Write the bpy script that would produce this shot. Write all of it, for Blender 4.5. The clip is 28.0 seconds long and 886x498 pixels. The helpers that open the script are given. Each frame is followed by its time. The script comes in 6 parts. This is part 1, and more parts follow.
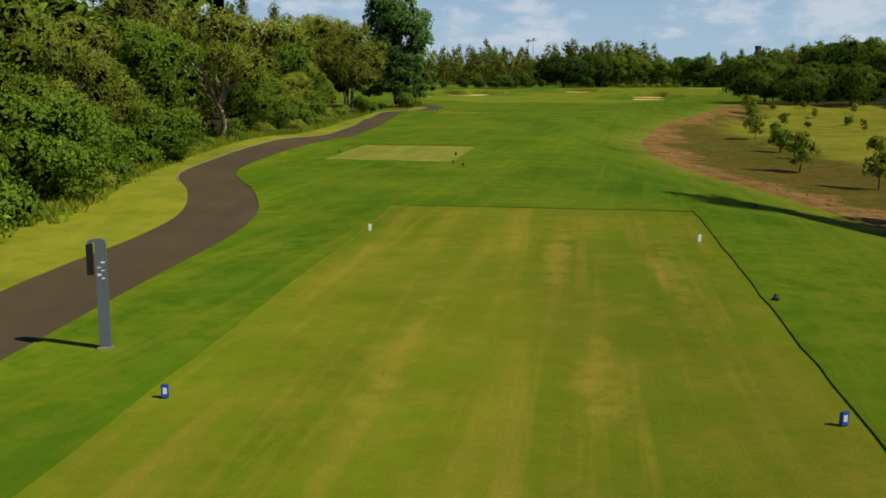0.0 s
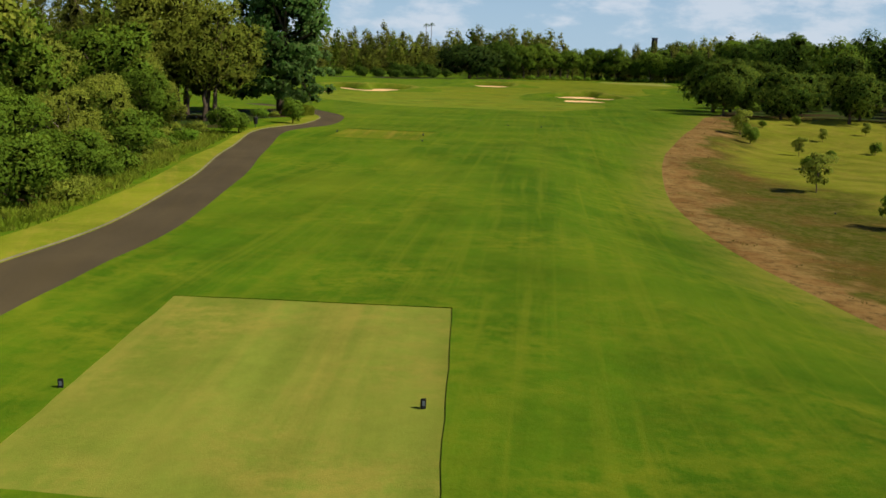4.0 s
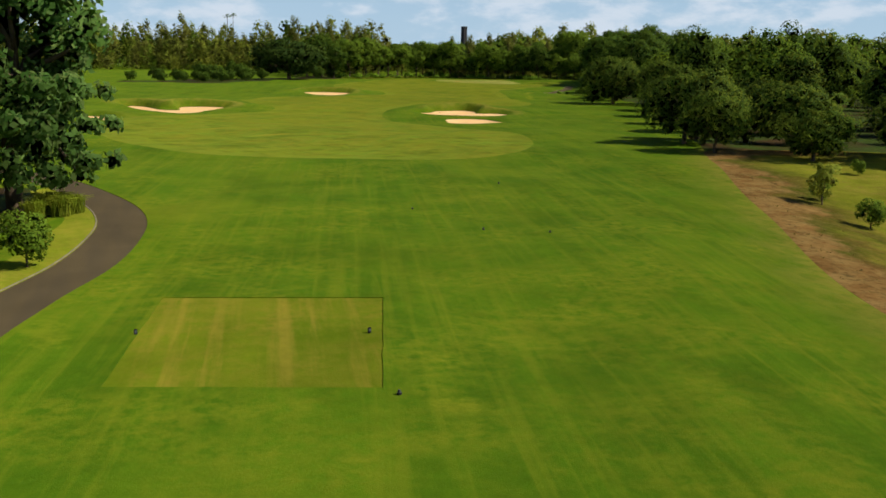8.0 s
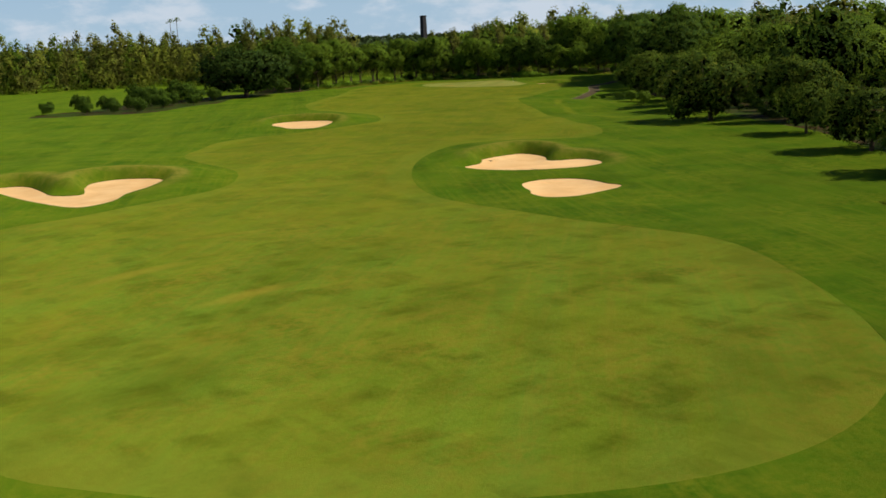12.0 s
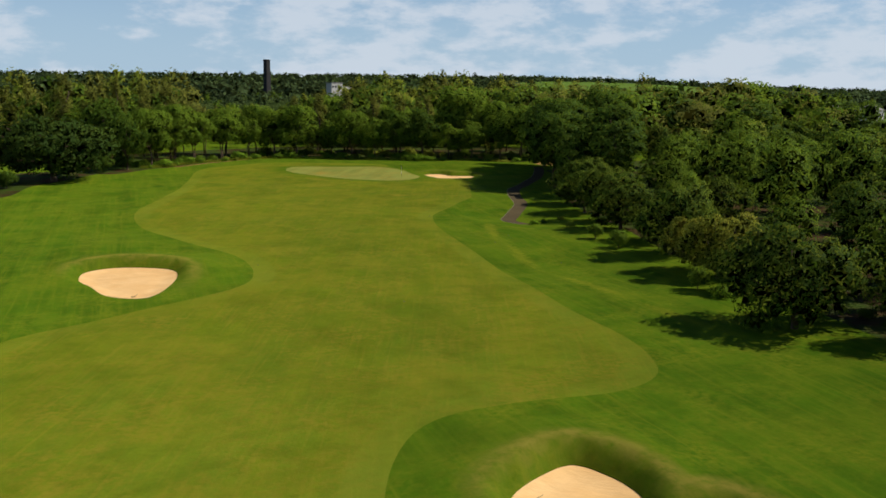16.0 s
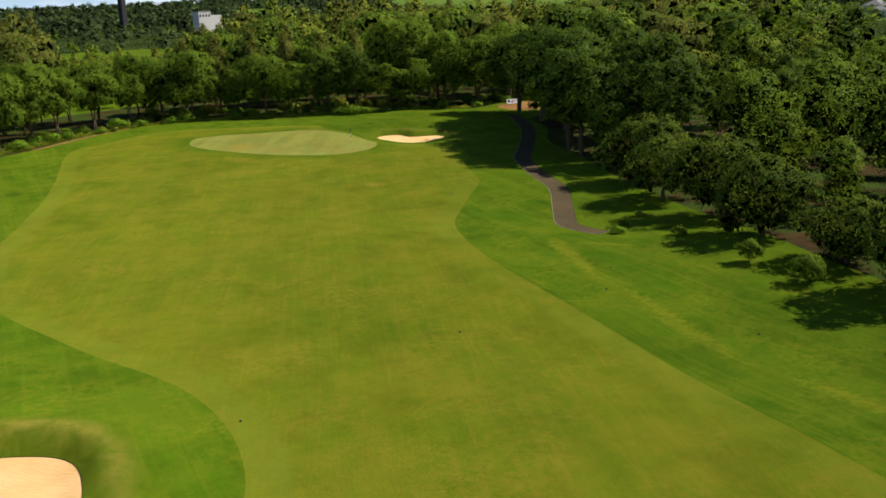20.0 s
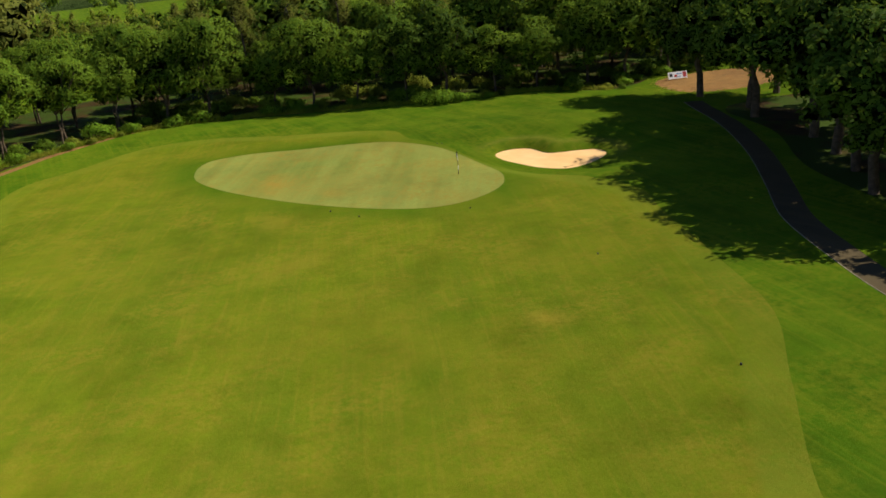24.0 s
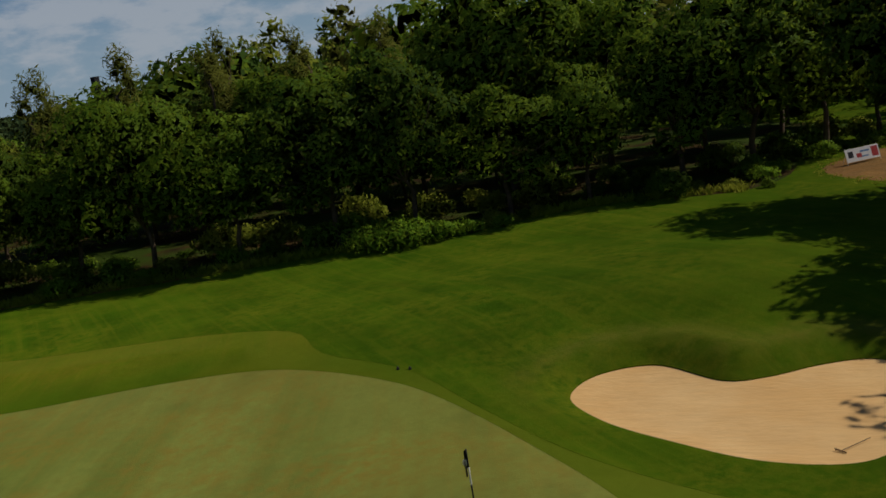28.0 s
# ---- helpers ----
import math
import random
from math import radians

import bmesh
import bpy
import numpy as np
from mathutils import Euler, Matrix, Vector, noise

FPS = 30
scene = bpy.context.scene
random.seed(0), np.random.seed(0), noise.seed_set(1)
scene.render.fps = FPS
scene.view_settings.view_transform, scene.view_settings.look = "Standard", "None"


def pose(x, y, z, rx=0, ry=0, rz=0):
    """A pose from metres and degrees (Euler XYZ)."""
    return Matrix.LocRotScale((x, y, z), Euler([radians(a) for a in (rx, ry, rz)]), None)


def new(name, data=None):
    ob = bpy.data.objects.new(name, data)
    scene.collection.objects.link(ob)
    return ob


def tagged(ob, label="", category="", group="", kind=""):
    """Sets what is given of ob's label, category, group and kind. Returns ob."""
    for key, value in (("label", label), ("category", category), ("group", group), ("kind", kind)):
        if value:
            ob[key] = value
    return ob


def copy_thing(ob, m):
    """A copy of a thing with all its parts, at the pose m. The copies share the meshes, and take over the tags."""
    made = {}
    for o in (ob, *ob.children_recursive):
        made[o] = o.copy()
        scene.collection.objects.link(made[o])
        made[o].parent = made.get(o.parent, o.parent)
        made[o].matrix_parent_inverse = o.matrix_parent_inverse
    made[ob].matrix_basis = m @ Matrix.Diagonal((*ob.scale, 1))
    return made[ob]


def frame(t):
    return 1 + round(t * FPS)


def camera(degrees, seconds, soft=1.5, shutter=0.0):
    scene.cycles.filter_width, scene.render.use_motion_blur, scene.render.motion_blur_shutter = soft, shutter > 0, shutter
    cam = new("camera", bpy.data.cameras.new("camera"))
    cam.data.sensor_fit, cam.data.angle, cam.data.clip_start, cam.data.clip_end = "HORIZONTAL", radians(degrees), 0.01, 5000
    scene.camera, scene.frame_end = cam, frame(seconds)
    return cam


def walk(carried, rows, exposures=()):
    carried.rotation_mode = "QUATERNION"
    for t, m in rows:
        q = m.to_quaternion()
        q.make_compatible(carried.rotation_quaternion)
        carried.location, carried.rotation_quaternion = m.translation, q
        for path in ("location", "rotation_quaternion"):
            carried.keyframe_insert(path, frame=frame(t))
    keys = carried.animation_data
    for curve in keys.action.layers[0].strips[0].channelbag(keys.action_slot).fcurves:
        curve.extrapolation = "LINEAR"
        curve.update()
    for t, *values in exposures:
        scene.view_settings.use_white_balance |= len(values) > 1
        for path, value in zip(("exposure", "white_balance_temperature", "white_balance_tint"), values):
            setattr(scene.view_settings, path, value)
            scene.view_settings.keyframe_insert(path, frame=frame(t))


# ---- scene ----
cam = camera(48.6, 28.0, soft=1.6)
METRES, EYE, TILT, LEAN, TURN = 430.0, 4.5, 0.0, 0.0, 0.0
ROWS = [
    (0.0, 0.0, 0.0, 0.0, 0.04, -9.93, -0.22),
    (0.5, -0.0001, 0.0084, 0.0014, -0.89, -10.5, -0.47),
    (1.0, -0.0002, 0.0183, 0.0024, -1.69, -10.74, -0.55),
    (1.5, -0.0003, 0.0281, 0.0031, -2.28, -10.81, -0.63),
    (2.0, -0.0005, 0.0394, 0.0036, -2.66, -10.93, -0.7),
    (2.5, -0.0008, 0.0507, 0.0041, -2.87, -11.12, -0.94),
    (3.0, -0.0012, 0.0637, 0.0043, -3.45, -11.1, -1.29),
    (3.5, -0.0017, 0.0764, 0.0043, -4.67, -10.96, -1.57),
    (5.5, -0.0034, 0.1351, 0.0055, -10.64, -10.23, -2.43),
    (6.0, -0.0036, 0.1508, 0.0062, -12.11, -10.04, -2.34),
    (6.5, -0.0037, 0.1657, 0.0072, -13.48, -9.96, -2.12),
    (7.0, -0.0034, 0.182, 0.0084, -15.02, -10.27, -1.88),
    (7.5, -0.0027, 0.1973, 0.0094, -16.31, -10.63, -1.49),
    (8.0, -0.0016, 0.2143, 0.0107, -17.53, -11.13, -1.0),
    (8.5, -0.0004, 0.2302, 0.0118, -18.16, -11.48, -0.48),
    (9.0, 0.0012, 0.2482, 0.0129, -18.6, -12.17, -0.06),
    (9.5, 0.0029, 0.2651, 0.0136, -18.97, -12.73, 0.43),
    (10.0, 0.0054, 0.2836, 0.0146, -19.38, -13.23, 1.05),
    (10.5, 0.0079, 0.3004, 0.0155, -19.56, -12.95, 1.65),
    (11.0, 0.0107, 0.319, 0.0166, -19.89, -12.48, 2.14),
    (11.5, 0.0134, 0.3363, 0.0177, -20.1, -12.06, 2.39),
    (12.0, 0.0171, 0.3554, 0.0193, -20.34, -11.86, 2.58),
    (12.5, 0.0207, 0.3727, 0.0213, -20.39, -11.61, 2.42),
    (14.5, 0.0373, 0.4444, 0.0326, -22.23, -9.96, 0.62),
    (15.0, 0.0414, 0.4617, 0.0358, -24.24, -9.57, 0.03),
    (15.5, 0.0452, 0.4783, 0.0386, -26.63, -9.39, -0.33),
    (16.0, 0.0488, 0.4964, 0.0408, -29.65, -9.6, -0.67),
    (16.5, 0.0525, 0.513, 0.0423, -32.43, -10.04, -0.86),
    (17.0, 0.0565, 0.531, 0.0433, -35.04, -10.49, -0.97),
    (17.5, 0.0605, 0.5479, 0.0441, -36.98, -10.95, -0.96),
    (18.0, 0.0647, 0.5665, 0.0449, -38.49, -11.57, -0.67),
    (18.5, 0.0684, 0.5826, 0.0454, -38.96, -12.05, -0.2),
    (19.0, 0.0735, 0.6011, 0.0461, -38.79, -12.7, 0.64),
    (19.5, 0.0784, 0.618, 0.0465, -38.32, -13.55, 1.46),
    (20.0, 0.0844, 0.6362, 0.047, -37.56, -14.43, 2.4),
    (20.5, 0.0916, 0.6531, 0.0468, -36.62, -15.11, 3.13),
    (21.0, 0.0996, 0.672, 0.0471, -35.64, -15.78, 3.85),
    (21.5, 0.1084, 0.6896, 0.0476, -34.75, -16.4, 4.42),
    (23.5, 0.1513, 0.7685, 0.0479, -34.56, -18.04, 4.49),
    (24.0, 0.1639, 0.7884, 0.0469, -35.1, -17.92, 4.5),
    (24.5, 0.176, 0.8068, 0.0454, -35.81, -17.71, 4.67),
    (25.0, 0.189, 0.8267, 0.0431, -36.74, -17.41, 4.84),
    (25.5, 0.2012, 0.8449, 0.0404, -37.5, -17.05, 5.09),
    (26.0, 0.2144, 0.8643, 0.037, -38.13, -16.55, 5.58),
    (26.5, 0.2266, 0.8821, 0.0331, -38.53, -15.77, 6.19),
    (27.0, 0.2395, 0.9006, 0.0288, -38.79, -14.54, 7.07),
    (27.5, 0.2519, 0.9167, 0.0243, -38.4, -12.93, 8.03),
    (28.0, 0.2655, 0.934, 0.0199, -37.34, -10.91, 8.82),
]
EXPOSURES = [(0.0, -0.2), (3.0, -0.10), (6.0, -0.02), (8.0, 0.02), (11.0, -0.05), (15.0, -0.28), (17.0, 0.12), (20.0, 0.26), (21.5, 0.24), (24.0, 0.18), (25.0, 0.18), (26.0, 0.34), (27.6, 0.50), (28.0, -1.05)]
walk(cam, [(t, pose(0, 0, EYE, TILT, LEAN, TURN) @ pose(METRES * x, METRES * y, METRES * z, 90 + pitch, roll, yaw)) for t, x, y, z, yaw, pitch, roll in ROWS],
     exposures=EXPOSURES)

import itertools
from mathutils import geometry

# ---- light ----
SUN_DIR = Vector((0.635, -0.315, 0.705)).normalized()      # towards the sun
sun_data = bpy.data.lights.new("sun", "SUN")
sun_data.energy, sun_data.angle, sun_data.color = 4.85, radians(0.6), (1.0, 0.93, 0.80)
sun = new("sun", sun_data)
sun.matrix_basis = SUN_DIR.to_track_quat("Z", "Y").to_matrix().to_4x4()

world = bpy.data.worlds.new("sky")
scene.world = world
world.use_nodes = True
wn, wl = world.node_tree.nodes, world.node_tree.links
wn.clear()
sky = wn.new("ShaderNodeTexSky")
sky.sky_type, sky.sun_disc = "NISHITA", False
sky.sun_elevation = math.asin(SUN_DIR.z)
sky.sun_rotation = math.atan2(SUN_DIR.x, SUN_DIR.y)
sky.air_density, sky.dust_density, sky.ozone_density = 1.0, 0.0, 3.0
coord = wn.new("ShaderNodeTexCoord")
stretch = wn.new("ShaderNodeMapping")
stretch.inputs["Scale"].default_value = (1.0, 1.0, 2.6)
puffs = wn.new("ShaderNodeTexNoise")
puffs.inputs["Scale"].default_value, puffs.inputs["Detail"].default_value, puffs.inputs["Roughness"].default_value = 15.0, 9.0, 0.6
cover = wn.new("ShaderNodeTexNoise")
cover.inputs["Scale"].default_value, cover.inputs["Detail"].default_value = 2.4, 3.0
both = wn.new("ShaderNodeMath")
both.operation = "ADD"
edge = wn.new("ShaderNodeMapRange")
edge.interpolation_type = "SMOOTHSTEP"
edge.inputs["From Min"].default_value, edge.inputs["From Max"].default_value = 0.92, 1.13
edge.inputs["To Max"].default_value = 0.7
haze = wn.new("ShaderNodeMixRGB")            # pale air towards the horizon
haze.inputs["Color2"].default_value = (5.0, 7.0, 9.0, 1)
low_air = wn.new("ShaderNodeMapRange")
low_air.interpolation_type = "SMOOTHSTEP"
low_air.inputs["From Min"].default_value, low_air.inputs["From Max"].default_value = 0.0, 0.20
low_air.inputs["To Min"].default_value, low_air.inputs["To Max"].default_value = 0.85, 0.0
cloud = wn.new("ShaderNodeMixRGB")
cloud.inputs["Color2"].default_value = (8.3, 9.0, 10.0, 1)
backg = wn.new("ShaderNodeBackground")
backg.inputs["Strength"].default_value = 0.085
wout = wn.new("ShaderNodeOutputWorld")
lift = wn.new("ShaderNodeSeparateXYZ")
clear = wn.new("ShaderNodeMapRange")          # clouds stand low, the sky above is clear
clear.interpolation_type = "SMOOTHSTEP"
clear.inputs["From Min"].default_value, clear.inputs["From Max"].default_value = 0.10, 0.42
clear.inputs["To Min"].default_value, clear.inputs["To Max"].default_value = 1.0, 0.06
amount = wn.new("ShaderNodeMath")
amount.operation = "MULTIPLY"
deep = wn.new("ShaderNodeMapRange")           # the blue deepens towards the zenith
deep.interpolation_type = "SMOOTHSTEP"
deep.inputs["To Min"].default_value, deep.inputs["To Max"].default_value = 0.085, 0.050
deep.inputs["From Min"].default_value, deep.inputs["From Max"].default_value = 0.16, 0.45
clean = wn.new("ShaderNodeMixRGB")            # clear, blue air after rain
clean.blend_type = "MULTIPLY"
clean.inputs["Fac"].default_value, clean.inputs["Color2"].default_value = 1.0, (0.66, 0.81, 1.08, 1)
for a, b in ((coord.outputs["Generated"], stretch.inputs["Vector"]), (stretch.outputs["Vector"], puffs.inputs["Vector"]),
             (stretch.outputs["Vector"], cover.inputs["Vector"]), (puffs.outputs["Fac"], both.inputs[0]), (cover.outputs["Fac"], both.inputs[1]),
             (both.outputs[0], edge.inputs["Value"]), (coord.outputs["Generated"], lift.inputs[0]), (lift.outputs["Z"], clear.inputs["Value"]),
             (edge.outputs["Result"], amount.inputs[0]), (clear.outputs["Result"], amount.inputs[1]), (amount.outputs[0], cloud.inputs["Fac"]),
             (sky.outputs["Color"], clean.inputs["Color1"]), (clean.outputs["Color"], haze.inputs["Color1"]), (lift.outputs["Z"], low_air.inputs["Value"]), (lift.outputs["Z"], deep.inputs["Value"]), (deep.outputs["Result"], backg.inputs["Strength"]), (low_air.outputs["Result"], haze.inputs["Fac"]), (haze.outputs["Color"], cloud.inputs["Color1"]),
             (cloud.outputs["Color"], backg.inputs["Color"]), (backg.outputs["Background"], wout.inputs["Surface"])):
    wl.new(a, b)


# ---- materials ----
class Mat:
    """A node material with short ways to make its nodes."""

    def __init__(self, name, rough=0.8, spec=0.3, metal=0.0):
        self.m = bpy.data.materials.new(name)
        self.m.use_nodes = True
        self.t = self.m.node_tree
        self.n, self.l = self.t.nodes, self.t.links
        self.b = self.n["Principled BSDF"]
        self.b.inputs["Roughness"].default_value = rough
        self.b.inputs["Specular IOR Level"].default_value = spec
        self.b.inputs["Metallic"].default_value = metal
        self.c = self.n.new("ShaderNodeTexCoord").outputs["Object"]

    def noise(self, scale, detail=4.0, rough=0.55, squeeze=None, turn=0.0, lo=0.35, hi=0.65, warp=0.0):
        """Noise between 0 and 1 at a size of about 1/scale metres; squeeze stretches it, turn (degrees) swings it round z."""
        src = self.c
        if squeeze:
            mp = self.n.new("ShaderNodeMapping")
            mp.vector_type = "TEXTURE"
            mp.inputs["Rotation"].default_value = (0, 0, radians(turn))
            mp.inputs["Scale"].default_value = tuple(1 / v for v in squeeze)
            self.l.new(src, mp.inputs["Vector"])
            src = mp.outputs["Vector"]
        nz = self.n.new("ShaderNodeTexNoise")
        nz.inputs["Scale"].default_value, nz.inputs["Detail"].default_value, nz.inputs["Roughness"].default_value = scale, detail, rough
        nz.inputs["Distortion"].default_value = warp
        self.l.new(src, nz.inputs["Vector"])
        rm = self.n.new("ShaderNodeMapRange")
        rm.inputs["From Min"].default_value, rm.inputs["From Max"].default_value = lo, hi
        self.l.new(nz.outputs["Fac"], rm.inputs["Value"])
        return rm.outputs["Result"]

    def mix(self, fac, a, b):
        mx = self.n.new("ShaderNodeMixRGB")
        for sock, v in ((mx.inputs["Fac"], fac), (mx.inputs["Color1"], a), (mx.inputs["Color2"], b)):
            if isinstance(v, (int, float)):
                sock.default_value = v
            elif isinstance(v, tuple):
                sock.default_value = (*v, 1)
            else:
                self.l.new(v, sock)
        return mx.outputs["Color"]

    def maths(self, op, a, b=0.0):
        mt = self.n.new("ShaderNodeMath")
        mt.operation = op
        for sock, v in ((mt.inputs[0], a), (mt.inputs[1], b)):
            if isinstance(v, (int, float)):
                sock.default_value = v
            else:
                self.l.new(v, sock)
        return mt.outputs[0]

    def attr(self, name):
        at = self.n.new("ShaderNodeAttribute")
        at.attribute_name = name
        return at.outputs["Fac"]

    def colour(self, c):
        if isinstance(c, tuple):
            self.b.inputs["Base Color"].default_value = (*c, 1)
        else:
            self.l.new(c, self.b.inputs["Base Color"])
        return self

    def bump(self, h, strength=0.3, dist=0.02):
        bp = self.n.new("ShaderNodeBump")
        bp.inputs["Strength"].default_value, bp.inputs["Distance"].default_value = strength, dist
        self.l.new(h, bp.inputs["Height"])
        self.l.new(bp.outputs["Normal"], self.b.inputs["Normal"])
        return self


def plain(name, c, rough=0.6, spec=0.3, metal=0.0, vary=0.25, scale=6.0):
    m = Mat(name, rough, spec, metal)
    dark = tuple(v * (1 - vary) for v in c)
    f = m.noise(scale, 5)
    g = m.noise(scale * 9, 3)
    m.colour(m.mix(m.maths("MULTIPLY", g, 0.4), m.mix(f, dark, c), dark)).bump(g, 0.15, 0.004)
    return m.m


def grass(name, a, b, dry, dry_amount=0.35, streak=0.5, turn=0.0, dapple=0.0, fine=1.0, big=(0.045, 0.16), thin=(2.0, 0.11), band=0.35, rim=None, mottle=0.5, lush=None, spots=(), lip=False, wander=0.5):
    """Mown grass: two greens in broad patches, mowing bands and thin dry streaks along one way, dark dapples, dry tufts, blade grain and relief."""
    a, b = tuple(0.92 * v for v in a), tuple(0.92 * v for v in b)
    m = Mat(name, 0.95, 0.02)
    m.b.inputs["Diffuse Roughness"].default_value = 0.6
    broad = m.noise(big[0], 5, 0.6, lo=0.38, hi=0.62)
    patch = m.noise(big[1], 6, 0.65, lo=0.40, hi=0.60)
    bands = m.noise(1.0, 3, 0.5, (0.42, 0.02, 0.5), turn, lo=0.42, hi=0.58)
    lines = m.noise(1.0, 5, 0.62, (*thin, 0.5), turn, lo=0.50, hi=0.66, warp=wander)
    clump = m.noise(1.6, 6, 0.7, lo=0.40, hi=0.60)
    blades = m.noise(26.0 * fine, 4, 0.7)
    dark = tuple(0.5 * x for x in a)
    c = m.mix(m.maths("MULTIPLY", broad, 0.95), a, b)
    if lush:                  # greener where the ground holds water, at the near end
        sep = m.n.new("ShaderNodeSeparateXYZ")
        m.l.new(m.c, sep.inputs[0])
        wet = m.n.new("ShaderNodeMapRange")
        wet.inputs["From Min"].default_value, wet.inputs["From Max"].default_value = 302.0, 205.0
        wet.inputs["To Min"].default_value = 0.22
        m.l.new(m.maths("ADD", sep.outputs["Y"], m.maths("MULTIPLY", patch, 24.0)), wet.inputs["Value"])
        c = m.mix(wet.outputs["Result"], c, m.mix(broad, lush, tuple(1.2 * x for x in lush)))
    c = m.mix(m.maths("MULTIPLY", bands, band), c, tuple(1.25 * x for x in b))
    c = m.mix(m.maths("MULTIPLY", lines, streak), c, dry)
    if dapple:
        d1 = m.noise(1.0, 4, 0.55, (0.50, 0.15, 0.5), turn + 48, lo=0.44, hi=0.58)
        d2 = m.noise(1.0, 4, 0.55, (0.50, 0.15, 0.5), turn - 48, lo=0.44, hi=0.58)
        c = m.mix(m.maths("MULTIPLY", m.maths("MULTIPLY", d1, d2), m.maths("MULTIPLY", wet.outputs["Result"], dapple) if lush else dapple), c, dark)
    c = m.mix(m.maths("MULTIPLY", m.maths("MULTIPLY", patch, clump), dry_amount), c, dry)
    c = m.mix(m.maths("MULTIPLY", m.noise(0.35, 6, 0.72, lo=0.45, hi=0.68), mottle), c, dark)
    c = m.mix(m.maths("MULTIPLY", m.noise(3.5, 5, 0.75, lo=0.42, hi=0.62), 0.13), c, dark)
    c = m.mix(m.maths("MULTIPLY", m.noise(5.5, 5, 0.75, (1.0, 0.35, 1.0), turn, lo=0.48, hi=0.66), 0.14), c, tuple(0.7 * x + 0.5 * y for x, y in zip(b, dry)))
    for x, y, rx, ry, spin, share in spots:      # places worn dry
        mp = m.n.new("ShaderNodeMapping")
        mp.vector_type = "TEXTURE"
        mp.inputs["Location"].default_value = (x, y, 0)
        mp.inputs["Rotation"].default_value = (0, 0, radians(spin))
        mp.inputs["Scale"].default_value = (rx, ry, 50)
        m.l.new(m.c, mp.inputs["Vector"])
        gap = m.n.new("ShaderNodeVectorMath")
        gap.operation = "LENGTH"
        m.l.new(mp.outputs["Vector"], gap.inputs[0])
        f = m.n.new("ShaderNodeMapRange")
        f.interpolation_type = "SMOOTHSTEP"
        f.inputs["From Min"].default_value, f.inputs["From Max"].default_value = 1.3, 0.5
        m.l.new(m.maths("ADD", gap.outputs["Value"], m.maths("MULTIPLY", patch if rx > 2 else clump, 0.7)), f.inputs["Value"])
        c = m.mix(m.maths("MULTIPLY", f.outputs["Result"], share), c, dry)
    if lip:                   # dry grass on the crests of the bunkers
        c = m.mix(m.maths("MULTIPLY", m.attr("lip"), m.noise(0.9, 6, 0.7, lo=0.28, hi=0.56)), c, (0.30, 0.245, 0.04))
    if lip and rim:           # the collar cut round the green
        c = m.mix(m.maths("MULTIPLY", m.attr("collar"), 0.8), c, (0.062, 0.140, 0.006))
    if mottle:                # soft blotches, paler and duller
        c = m.mix(m.maths("MULTIPLY", m.noise(0.085, 5, 0.6, lo=0.46, hi=0.66), 0.42), c, tuple(0.75 * x + 0.28 * y for x, y in zip(b, dry)))
        c = m.mix(m.maths("MULTIPLY", m.noise(0.14, 5, 0.62, (1.0, 0.6, 1.0), turn, lo=0.5, hi=0.68), 0.34), c, dark)
    if rim:                   # the strip that is mown round the edge
        strip = m.n.new("ShaderNodeMapRange")
        strip.interpolation_type = "SMOOTHSTEP"
        strip.inputs["From Min"].default_value, strip.inputs["From Max"].default_value = 2.2, 3.0
        strip.inputs["To Min"].default_value, strip.inputs["To Max"].default_value = 0.5, 0.0
        m.l.new(m.attr("from_edge"), strip.inputs["Value"])
        c = m.mix(m.maths("MULTIPLY", strip.outputs["Result"], m.noise(0.035, 4, 0.6, lo=0.36, hi=0.62)), c, rim)
    c = m.mix(m.maths("MULTIPLY", m.maths("MULTIPLY", blades, clump), 0.22), c, tuple(0.42 * x for x in a))
    c = m.mix(m.maths("MULTIPLY", m.noise(70.0, 2), 0.16), c, tuple(1.5 * x for x in b))
    m.colour(c)
    m.bump(m.maths("ADD", blades, m.maths("MULTIPLY", clump, 1.4)), 0.35, 0.03)
    return m


